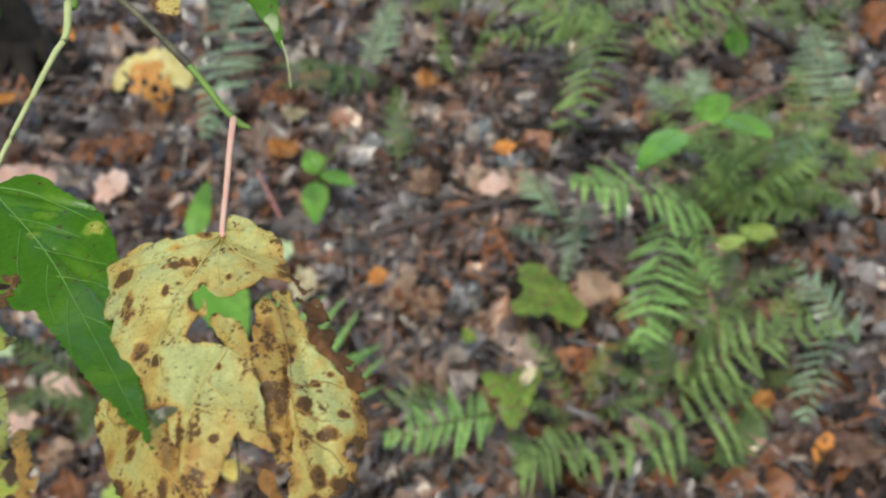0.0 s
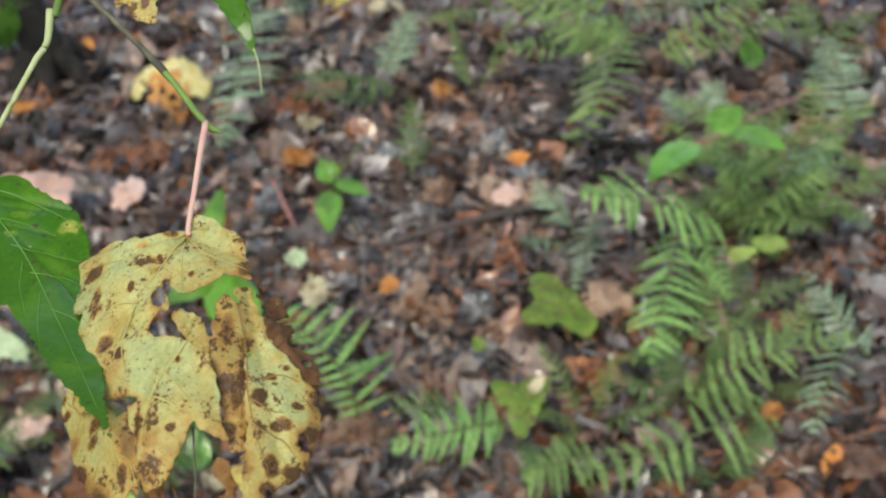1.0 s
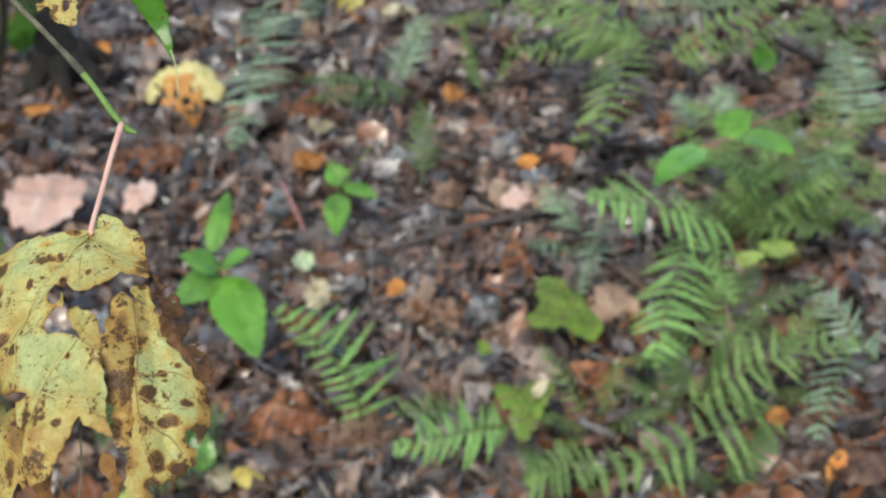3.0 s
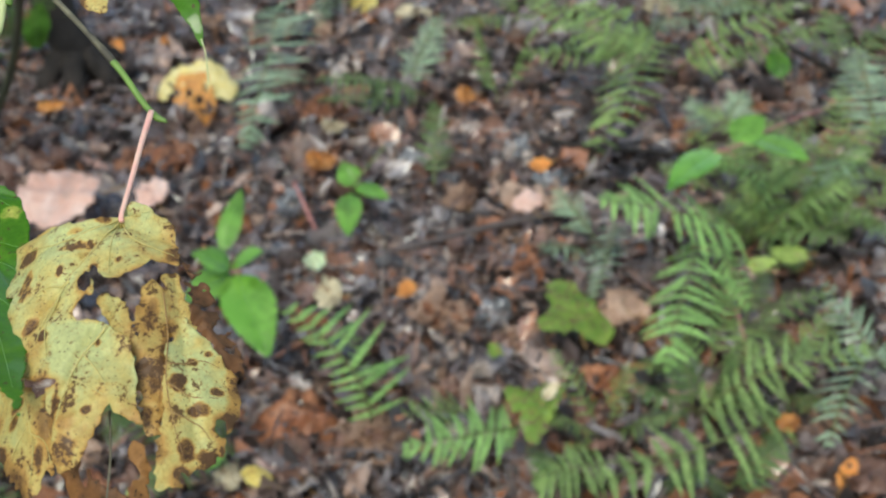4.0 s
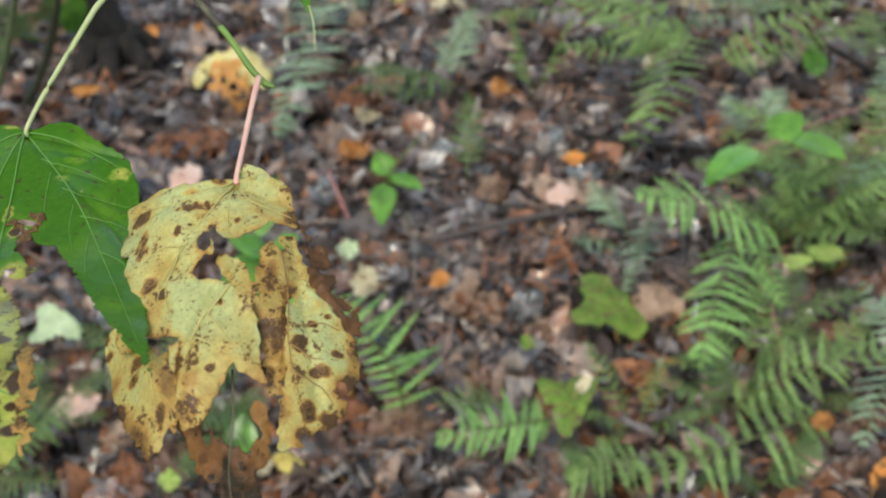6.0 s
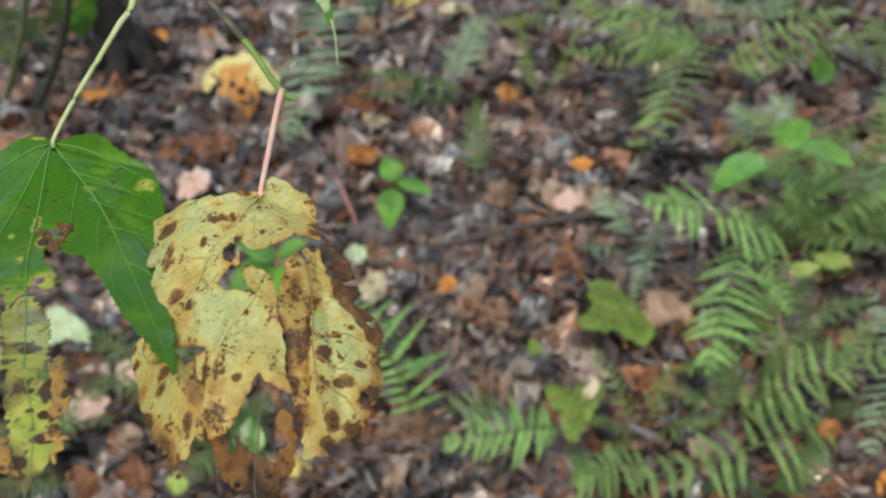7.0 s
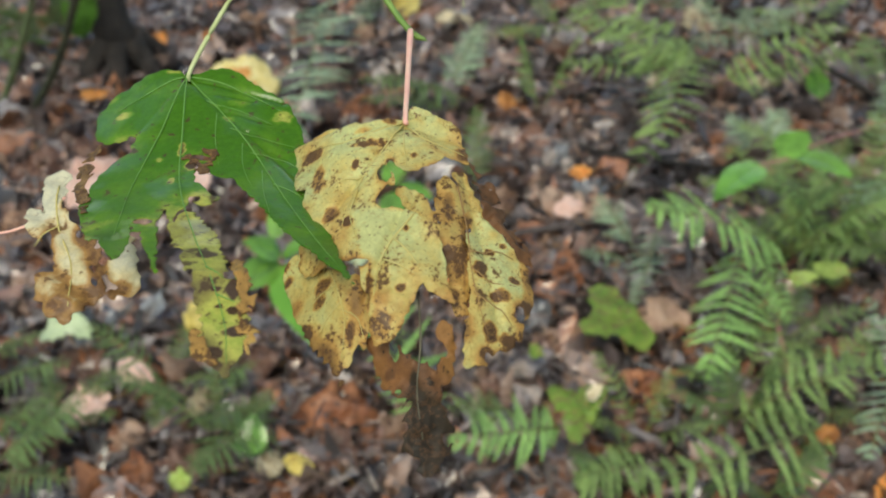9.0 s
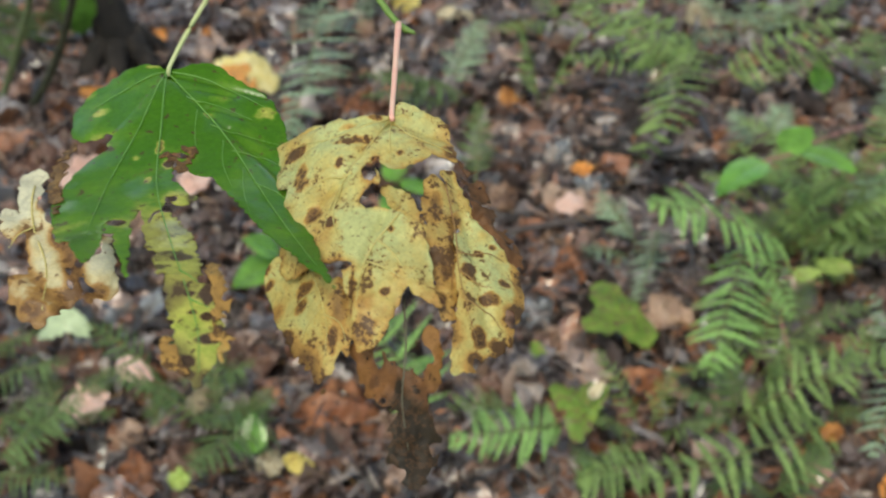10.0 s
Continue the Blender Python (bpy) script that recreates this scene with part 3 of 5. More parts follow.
stick([(0.748, 2.364, 0.120), (0.834, 2.318, 0.080), (0.969, 2.247, 0.030)], (0.004, 0.007, 0.007), M_BARK, "dark dead branch leaning behind the ferns")
stick([(0.318, 1.827, 0.020), (0.333, 1.710, 0.040), (0.353, 1.657, 0.020)], (0.003, 0.005, 0.004), M_STICK, "short grey stick among ferns")
stick([(0.450, 1.836, 0.020), (0.429, 1.669, 0.060), (0.410, 1.641, 0.020)], (0.004, 0.006, 0.004), M_STICK, "short grey stick among ferns")
stick([(0.535, 1.491, 0.100), (0.543, 1.416, 0.060), (0.541, 1.369, 0.020)], (0.002, 0.003, 0.003), M_PINKSTEM, "reddish brown bare stem among ferns", "bare_stem")
stick([(-0.648, 1.231, 0.020), (-0.588, 1.233, 0.030), (-0.534, 1.275, 0.020)], (0.002, 0.003, 0.002), M_STICK, "thin dry stick on the litter")
stick([(0.355, 1.962, 0.020), (0.386, 1.976, 0.050), (0.407, 1.990, 0.080)], (0.004, 0.006, 0.004), M_STICK, "pale grey stick propped under a fern")


# ---- tree and stalks at the back ----
def tree():
    base = Vector((-0.712, 2.440, 0.000))
    ob = thing("tree", base, "dark wet tree trunk with a flared base", "tree")
    top = Vector((-0.62, 0.5, 4.2))
    pts = bend([(0.02, 0, -0.03), (0.0, 0.01, 0.05), (-0.04, 0.03, 0.22), (-0.10, 0.08, 0.7), (-0.28, 0.25, 2.0), tuple(top)], 8)
    part("trunk", tube("trunk", pts, (0.056, 0.046, 0.043, 0.042, 0.04, 0.03), 18, 0.16), M_BARK, ob)
    for a, ln in ((-0.5, 0.16), (0.6, 0.13), (2.4, 0.15), (3.8, 0.15), (-1.5, 0.12)):
        d = Vector((math.cos(a), math.sin(a), 0))
        root = bend([d * 0.03 + Vector((0, 0, 0.09)), d * 0.085 + Vector((0, 0, 0.03)), d * ln + Vector((0, 0, -0.03))], 5)
        part("root", tube("root", root, (0.026, 0.022, 0.010), 9, 0.2), M_BARK, ob)


tree()


# ---- ferns ----
def pinna_mesh(seed):
    """One leaflet of a frond, 1 long, with a toothed edge, folded a little along its midrib."""
    rng = random.Random(seed)
    n, verts, faces = 23, [], []
    hang = rng.uniform(0.05, 0.24)
    for i in range(n):
        x = i / (n - 1)
        w = 0.088 * (1 - x ** 2.2) * (0.75 + 0.25 * min(1, x * 6)) + 0.004
        w *= (0.40 if i % 2 else 1.18) * rng.uniform(0.92, 1.08)
        z = -hang * x * x + 0.02 * math.sin(x * 5 + seed)
        lean = 0.025 if i % 2 == 0 else 0.0
        verts += [(x + lean, w, z + 0.22 * w), (x, 0, z), (x + lean, -w, z + 0.22 * w)]
    for i in range(n - 1):
        a, b = i * 3, i * 3 + 3
        faces += [(a, a + 1, b + 1, b), (a + 1, a + 2, b + 2, b + 1)]
    return mesh_of("pinna", verts, faces)


PINNAE = {}
for tone_name, tone_mat in (("green", M_FERN), ("bright", M_FERNBRIGHT), ("grey", M_FERNGREY), ("dark", M_FERNDARK)):
    PINNAE[tone_name] = [pinna_mesh(s) for s in range(6)]
    for me in PINNAE[tone_name]:
        me.materials.append(tone_mat)


def frond(fern, base, tip, reach, tone, pairs=17, arch=0.12, sweep=22, bare=0.14, seed=0, sweeps=None, sides=(1.0, 1.0)):
    """A frond from base to tip: a stalk with paired leaflets up to reach long."""
    rng = random.Random(seed)
    o = fern.location
    a, b = Vector(base), Vector(tip)
    ln = (b - a).length
    mid = (a + b) / 2 + Vector((0, 0, ln * arch))
    at = lambda t: a * (1 - t) ** 2 + mid * (2 * t * (1 - t)) + b * t * t
    pts = [at(k / 12) - o for k in range(13)]
    stem = part("frond", tube("frond", pts, (0.0024, 0.0018, 0.0007), 5), M_RACHIS, fern)
    for i in range(pairs):
        t = bare + (1 - bare) * (i + 0.5) / pairs
        u = (i + 0.5) / pairs
        d = (at(min(1, t + 0.02)) - at(max(0, t - 0.02))).normalized()
        s = d.cross(Vector((0, 0, 1)))
        s = s.normalized() if s.length > 0.05 else Vector((1, 0, 0))
        up = s.cross(d)
        size = reach * min(1.0, 0.55 + u * 2.2) * (1 - u ** 1.8) ** 0.8 + 0.006
        for side in (1, -1):
            g = radians((sweeps[side < 0] if sweeps else sweep + 14 * u) + rng.gauss(0, 5))
            x = s * (side * math.cos(g)) + d * math.sin(g)
            x = (x + up * rng.gauss(-0.08, 0.10)).normalized()
            z = (up + s * (side * 0.25)).normalized()
            y = z.cross(x).normalized()
            z = x.cross(y)
            k = size * rng.uniform(0.88, 1.08) * sides[side < 0]
            m = Matrix((x * k, y * k * min(1.5, 0.9 * reach / max(k, 0.01)), z * k)).transposed().to_4x4()
            m.translation = at(t) - o
            part("pinna", PINNAE[tone][rng.randrange(6)], None, stem, "", m)


def fern(name_base, tone, rows, label):
    ob = thing("fern", name_base, label, "fern", "ferns on the woodland floor")
    for i, (base, tip, reach, extra) in enumerate(rows):
        frond(ob, base, tip, reach, tone, seed=i * 7 + len(rows) + int(abs(base[0]) * 1000), **extra)


def leaflet(stem, at, t, o, up, vec, size, slim, tone, rng):
    """One leaflet on a frond's stalk at t, pointing along vec."""
    x = (vec + up * rng.gauss(-0.10, 0.10)).normalized()
    y = up.cross(x).normalized()
    z = x.cross(y)
    m = Matrix((x * size, y * slim, z * size)).transposed().to_4x4()
    m.translation = at(t) - o
    part("pinna", PINNAE[tone][rng.randrange(6)], None, stem, "", m)


def laid_frond(fern, base, mid, tip, first, second, pairs, bare, tone, seed):
    """A frond bent over mid from base to tip. first, second: the longest leaflet of each side, as ground vectors."""
    rng = random.Random(seed)
    o = fern.location
    a, b = Vector(base), Vector(tip)
    c = 2 * Vector(mid) - (a + b) / 2
    at = lambda t: a * (1 - t) ** 2 + c * (2 * t * (1 - t)) + b * t * t
    stem = part("frond", tube("frond", [at(k / 14) - o for k in range(15)], (0.0024, 0.0018, 0.0007), 5), M_RACHIS, fern)
    gap = (b - a).length * (1 - bare) / pairs
    for i in range(pairs):
        u = (i + 0.5) / pairs
        t = bare + (1 - bare) * u
        d = (at(min(1, t + 0.02)) - at(max(0, t - 0.02))).normalized()
        for v in (first, second):
            v = Vector((*v, 0.0))
            size = v.length * (min(1.0, 0.62 + u * 1.6) * (1 - u ** 2.2) ** 0.75 * rng.uniform(0.86, 1.06) + 0.05)
            way = v.normalized() + d * (0.10 + 0.45 * u * u + rng.gauss(0, 0.07))
            up = way.cross(d)
            up = up if up.z > 0 else -up
            up = (up.normalized() + Vector((0, 0, 1.2))).normalized()
            if rng.random() > 0.07:
                leaflet(stem, at, t, o, up, way + d * rng.gauss(0, 0.13), size * rng.uniform(0.84, 1.06), min(gap * rng.uniform(3.4, 4.3), v.length * 0.95), tone, rng)


def laid_fern(place, tone, rows, label):
    ob = thing("fern", place, label, "fern", "ferns on the woodland floor")
    for i, row in enumerate(rows):
        laid_frond(ob, *row, tone, i * 7 + int(abs(row[0][0]) * 1000))


GREEN_LABEL = "green toothed fern growing through fallen leaves"
GREY_LABEL = "dull grey-green fern growing through fallen leaves"
DARK_LABEL = "dark low fern half hidden in the litter"
laid_fern((0.605, 1.807, 0.000), "bright", [
    ((0.575, 1.692, 0.100), (0.441, 1.590, 0.220), (0.327, 1.606, 0.240), (-0.019, 0.124), (0.019, -0.101), 14, 0.03),
], GREEN_LABEL)
laid_fern((0.573, 1.789, 0.000), "bright", [
    ((0.513, 1.676, 0.100), (0.430, 1.425, 0.180), (0.395, 1.351, 0.100), (0.087, -0.023), (-0.071, -0.009), 14, 0.03),
    ((0.552, 1.711, 0.080), (0.531, 1.547, 0.140), (0.547, 1.466, 0.120), (0.041, 0.023), (-0.032, -0.044), 10, 0.10),
], GREEN_LABEL)
laid_fern((0.396, 1.833, 0.000), "grey", [
    ((0.389, 1.799, 0.040), (0.350, 1.638, 0.100), (0.316, 1.550, 0.080), (0.039, 0.016), (-0.049, 0.000), 11, 0.05),
], GREY_LABEL)
laid_fern((0.448, 1.345, 0.000), "green", [
    ((0.439, 1.319, 0.040), (0.539, 1.287, 0.160), (0.666, 1.276, 0.200), (-0.013, 0.103), (0.010, -0.064), 14, 0.06),
], GREEN_LABEL)
laid_fern((0.601, 1.348, 0.000), "green", [
    ((0.586, 1.312, 0.050), (0.421, 1.166, 0.140), (0.251, 1.121, 0.120), (-0.006, 0.090), (0.023, -0.082), 13, 0.06),
    ((0.446, 1.245, 0.040), (0.262, 1.175, 0.100), (0.187, 1.168, 0.080), (-0.007, 0.057), (0.009, -0.070), 12, 0.40),
], GREEN_LABEL)
laid_fern((0.188, 1.336, 0.000), "bright", [
    ((0.179, 1.273, 0.080), (0.099, 1.186, 0.160), (0.008, 1.156, 0.170), (0.012, 0.075), (-0.006, -0.068), 12, 0.04),
], GREEN_LABEL)
laid_fern((-0.055, 1.343, 0.000), "bright", [
    ((-0.044, 1.322, 0.050), (-0.074, 1.331, 0.170), (-0.161, 1.371, 0.240), (0.102, 0.070), (-0.044, -0.018), 13, 0.03),
], GREEN_LABEL)
laid_fern((-0.307, 2.786, 0.000), "grey", [
    ((-0.295, 2.694, 0.040), (-0.270, 2.255, 0.140), (-0.304, 2.030, 0.080), (0.097, 0.083), (-0.087, 0.017), 21, 0.03),
], GREY_LABEL)
laid_fern((0.607, 2.553, 0.000), "green", [
    ((0.565, 2.500, 0.060), (0.429, 1.979, 0.220), (0.343, 1.875, 0.120), (-0.084, -0.016), (0.083, 0.030), 15, 0.05),
    ((0.551, 2.331, 0.050), (0.402, 2.208, 0.200), (0.268, 2.298, 0.240), (0.050, 0.089), (-0.074, -0.068), 15, 0.05),
    ((0.523, 2.346, 0.050), (0.362, 2.238, 0.140), (0.259, 2.244, 0.140), (0.009, 0.077), (-0.011, -0.057), 10, 0.20),
    ((0.554, 2.467, 0.050), (0.426, 2.350, 0.180), (0.334, 2.393, 0.240), (0.052, 0.078), (-0.070, -0.056), 12, 0.10),
    ((0.571, 2.415, 0.050), (0.452, 2.240, 0.180), (0.350, 2.244, 0.180), (0.021, 0.078), (-0.030, -0.078), 11, 0.10),
], GREEN_LABEL)
laid_fern((0.606, 2.381, 0.000), "green", [
    ((0.583, 2.305, 0.050), (0.669, 2.196, 0.200), (0.786, 2.231, 0.240), (-0.017, 0.079), (0.025, -0.081), 14, 0.10),
    ((0.692, 2.344, 0.050), (0.760, 2.227, 0.160), (0.886, 2.282, 0.160), (-0.007, 0.054), (0.011, -0.060), 13, 0.08),
], GREEN_LABEL)
laid_fern((0.778, 1.424, 0.000), "grey", [
    ((0.755, 1.381, 0.050), (0.690, 1.377, 0.140), (0.662, 1.476, 0.160), (0.056, 0.057), (-0.046, -0.016), 13, 0.05),
    ((0.770, 1.468, 0.040), (0.650, 1.281, 0.120), (0.602, 1.190, 0.100), (0.042, -0.014), (-0.058, 0.009), 11, 0.10),
], GREY_LABEL)
fern((0.631, 1.785, 0.020), "green", [
    ((0.619, 1.739, 0.030), (0.757, 1.670, 0.220), 0.090, dict(pairs=13, arch=0.14)),
    ((0.613, 1.755, 0.030), (0.713, 1.548, 0.180), 0.073, dict(pairs=13, arch=0.14)),
    ((0.610, 1.788, 0.030), (0.686, 1.740, 0.200), 0.076, dict(pairs=12, arch=0.14)),
    ((0.643, 1.755, 0.030), (0.760, 1.665, 0.160), 0.063, dict(pairs=12, arch=0.14)),
], GREEN_LABEL)
fern((-0.070, 1.318, 0.000), "bright", [
    ((-0.063, 1.317, 0.000), (-0.057, 1.351, 0.200), 0.018, dict(pairs=4, arch=0.0, bare=0.7)),
], GREEN_LABEL)
fern((0.118, 1.331, 0.020), "green", [
    ((0.127, 1.339, 0.030), (0.005, 1.249, 0.140), 0.071, dict(pairs=8, arch=0.15, sweeps=(-20, 0))),
], GREEN_LABEL)
fern((0.936, 2.110, 0.000), "grey", [
    ((0.926, 2.006, 0.030), (0.939, 2.255, 0.120), 0.080, dict(pairs=13, arch=0.12, sweep=4)),
    ((0.898, 1.967, 0.030), (0.687, 1.713, 0.160), 0.066, dict(pairs=12, arch=0.12)),
], GREEN_LABEL)
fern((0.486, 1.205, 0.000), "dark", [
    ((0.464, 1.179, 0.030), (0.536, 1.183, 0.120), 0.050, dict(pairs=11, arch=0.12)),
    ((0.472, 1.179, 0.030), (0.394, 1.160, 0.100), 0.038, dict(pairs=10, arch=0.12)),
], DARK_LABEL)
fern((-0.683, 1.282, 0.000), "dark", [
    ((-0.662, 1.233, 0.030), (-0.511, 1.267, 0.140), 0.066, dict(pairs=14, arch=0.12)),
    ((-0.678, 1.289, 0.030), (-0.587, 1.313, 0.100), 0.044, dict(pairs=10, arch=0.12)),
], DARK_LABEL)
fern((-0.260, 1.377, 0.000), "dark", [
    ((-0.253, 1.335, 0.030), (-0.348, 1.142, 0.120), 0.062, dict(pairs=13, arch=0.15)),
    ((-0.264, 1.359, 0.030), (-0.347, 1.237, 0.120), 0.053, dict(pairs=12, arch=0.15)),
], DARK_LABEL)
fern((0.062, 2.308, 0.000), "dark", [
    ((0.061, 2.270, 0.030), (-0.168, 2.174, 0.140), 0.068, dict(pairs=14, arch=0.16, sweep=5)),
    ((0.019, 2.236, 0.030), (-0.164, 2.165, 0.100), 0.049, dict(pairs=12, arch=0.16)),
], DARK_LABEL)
fern((0.213, 2.285, 0.000), "green", [
    ((0.204, 2.252, 0.020), (0.162, 2.263, 0.200), 0.063, dict(pairs=11, arch=0.05, sweep=40)),
    ((0.217, 2.275, 0.020), (0.282, 2.263, 0.200), 0.070, dict(pairs=11, arch=0.05, sweep=40)),
], GREEN_LABEL)
fern((0.615, 2.110, 0.000), "grey", [
    ((0.637, 2.075, 0.030), (0.572, 2.111, 0.100), 0.059, dict(pairs=9, arch=0.12)),
    ((0.630, 2.065, 0.030), (0.683, 2.132, 0.100), 0.053, dict(pairs=9, arch=0.12)),
], GREY_LABEL)
fern((0.083, 2.347, 0.000), "grey", [
    ((0.005, 2.283, 0.030), (0.091, 2.428, 0.140), 0.058, dict(pairs=13, arch=0.12)),
], GREY_LABEL)
fern((0.061, 1.994, 0.000), "dark", [
    ((0.062, 1.952, 0.030), (0.070, 2.077, 0.140), 0.041, dict(pairs=12, arch=0.05)),
], DARK_LABEL)
fern((-0.176, 2.854, 0.000), "grey", [
    ((-0.144, 2.821, 0.030), (-0.185, 2.505, 0.080), 0.061, dict(pairs=11, arch=0.12)),
], GREY_LABEL)
fern((-0.863, 2.564, 0.000), "green", [
    ((-0.849, 2.528, 0.020), (-0.702, 2.317, 0.300), 0.072, dict(pairs=13, arch=0.05)),
], GREEN_LABEL)


fern((0.728, 1.828, 0.000), "green", [
    ((0.663, 1.755, 0.030), (0.612, 1.792, 0.140), 0.059, dict(pairs=11, arch=0.10)),
    ((0.698, 1.772, 0.030), (0.729, 1.763, 0.160), 0.064, dict(pairs=12, arch=0.10)),
    ((0.720, 1.739, 0.030), (0.770, 1.671, 0.120), 0.057, dict(pairs=10, arch=0.10)),
    ((0.670, 1.739, 0.030), (0.562, 1.741, 0.140), 0.053, dict(pairs=10, arch=0.10)),
    ((0.732, 1.707, 0.030), (0.584, 1.565, 0.120), 0.045, dict(pairs=9, arch=0.10)),
], GREEN_LABEL)
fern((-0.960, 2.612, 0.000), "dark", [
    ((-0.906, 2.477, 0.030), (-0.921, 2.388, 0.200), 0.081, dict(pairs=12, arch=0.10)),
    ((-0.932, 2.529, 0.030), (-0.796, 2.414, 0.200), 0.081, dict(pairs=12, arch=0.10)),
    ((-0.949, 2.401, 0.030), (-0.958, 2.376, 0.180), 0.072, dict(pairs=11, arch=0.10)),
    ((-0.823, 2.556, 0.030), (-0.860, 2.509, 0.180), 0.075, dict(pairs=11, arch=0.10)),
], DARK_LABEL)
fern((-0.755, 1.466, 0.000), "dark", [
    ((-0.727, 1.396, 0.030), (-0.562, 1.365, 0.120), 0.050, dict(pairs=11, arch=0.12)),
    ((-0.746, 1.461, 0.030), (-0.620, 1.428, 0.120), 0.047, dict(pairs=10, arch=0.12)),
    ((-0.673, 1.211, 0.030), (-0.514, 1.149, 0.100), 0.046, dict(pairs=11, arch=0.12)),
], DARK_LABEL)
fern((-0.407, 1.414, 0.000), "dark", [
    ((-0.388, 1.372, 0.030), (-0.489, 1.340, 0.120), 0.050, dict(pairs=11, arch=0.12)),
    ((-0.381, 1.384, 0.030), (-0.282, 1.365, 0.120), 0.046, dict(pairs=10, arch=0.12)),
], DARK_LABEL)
fern((0.341, 1.828, 0.000), "grey", [
    ((0.350, 1.755, 0.030), (0.277, 1.803, 0.120), 0.053, dict(pairs=10, arch=0.12)),
    ((0.336, 1.723, 0.030), (0.236, 1.665, 0.100), 0.041, dict(pairs=9, arch=0.12)),
], GREY_LABEL)
fern((0.454, 1.365, 0.000), "dark", [
    ((0.451, 1.324, 0.030), (0.343, 1.305, 0.120), 0.053, dict(pairs=11, arch=0.12)),
    ((0.472, 1.347, 0.030), (0.497, 1.343, 0.140), 0.050, dict(pairs=11, arch=0.12)),
    ((0.444, 1.335, 0.030), (0.428, 1.365, 0.120), 0.045, dict(pairs=10, arch=0.12)),
    ((0.273, 1.200, 0.030), (0.177, 1.183, 0.120), 0.051, dict(pairs=10, arch=0.12)),
    ((0.369, 1.190, 0.030), (0.421, 1.152, 0.120), 0.046, dict(pairs=10, arch=0.12)),
], DARK_LABEL)


def low_fern(place, tone, seed, count=5, size=0.17):
    """A small spreading fern of short fronds."""
    rng = random.Random(seed)
    rows = []
    turn = rng.uniform(0, 6.28)
    for k in range(count):
        a = turn + k * 6.28 / count + rng.gauss(0, 0.25)
        ln = size * rng.uniform(0.75, 1.15)
        tip = (place[0] + math.cos(a) * ln, place[1] + math.sin(a) * ln, rng.uniform(0.05, 0.13))
        rows.append(((place[0] + math.cos(a) * 0.01, place[1] + math.sin(a) * 0.01, 0.03), tip, ln * rng.uniform(0.24, 0.32), dict(pairs=rng.randint(9, 12), arch=0.2)))
    fern(place, tone, rows, {"green": GREEN_LABEL, "grey": GREY_LABEL, "bright": GREEN_LABEL, "dark": DARK_LABEL}[tone])


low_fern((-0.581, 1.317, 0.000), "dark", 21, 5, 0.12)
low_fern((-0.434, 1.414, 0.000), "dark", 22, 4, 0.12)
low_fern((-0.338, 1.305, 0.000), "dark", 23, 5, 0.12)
low_fern((0.604, 1.889, 0.000), "green", 1)
low_fern((0.728, 1.962, 0.000), "green", 2)
low_fern((0.832, 1.981, 0.000), "green", 3)
low_fern((0.734, 1.854, 0.000), "bright", 4)
low_fern((0.817, 1.810, 0.000), "green", 5)
low_fern((0.636, 1.744, 0.000), "green", 6, 5, 0.14)
low_fern((0.284, 2.585, 0.000), "green", 7)
low_fern((0.526, 2.712, 0.000), "grey", 10)
low_fern((0.685, 2.545, 0.000), "grey", 11)
low_fern((0.857, 2.613, 0.000), "green", 12)
low_fern((0.951, 2.331, 0.000), "dark", 14)
low_fern((0.481, 1.414, 0.000), "green", 15, 5, 0.13)
low_fern((0.577, 1.365, 0.000), "green", 16, 5, 0.13)
low_fern((0.304, 1.294, 0.000), "green", 17, 5, 0.12)
low_fern((0.558, 1.520, -0.000), "dark", 18, 5, 0.13)


# ---- seedlings ----
def seedling_leaf(plant, base, tip, width, name="leaf", cup=0.25):
    """An oval pointed leaf from base to tip, folded along its midrib, with side veins pressed in."""
    o = plant.location
    a, b = Vector(base), Vector(tip)
    ln = (b - a).length
    x = (b - a).normalized()
    y = Vector((0, 0, 1)).cross(x).normalized()
    z = x.cross(y)
    nu, nv, verts, faces = 18, 8, [], []
    for i in range(nu + 1):
        t = i / nu
        w = width * 0.5 * math.sin(math.pi * t ** 0.8) ** 0.75 * (1 - 0.25 * t) * (1 + 0.03 * (-1) ** i)
        for j in range(-nv, nv + 1):
            v = j / nv
            h = cup * width * (0.5 * abs(v) - 0.35 * v * v) * math.sin(math.pi * t) - 0.14 * ln * (t - 0.35) ** 2 + 0.012 * width * math.cos((t - 0.25 * abs(v)) * 40)
            verts.append(a - o + x * (t * ln) + y * (v * w) + z * h)
    k = 2 * nv + 1
    for i in range(nu):
        for j in range(k - 1):
            faces.append((i * k + j, (i + 1) * k + j, (i + 1) * k + j + 1, i * k + j + 1))
    ob = part(name, mesh_of(name, verts, faces), M_SEEDLING, plant)
    pts = [a - o + x * (t * ln) + z * (-0.14 * ln * (t - 0.35) ** 2 + 0.0005) for t in [q / 10 for q in range(11)]]
    part("midrib", tube("midrib", pts, (0.0012, 0.0004), 5), M_VEINGREEN, ob)


def seedling(base, stems, leaves, label, stem_material=None, thick=0.0026):
    ob = thing("seedling", base, label, "seedling", "bright seedlings")
    for pts in stems:
        part("stem", tube("stem", [p - ob.location for p in bend(pts, 5)], (thick, thick * 0.7), 7), stem_material or M_RACHIS, ob)
    for row in leaves:
        seedling_leaf(ob, *row)


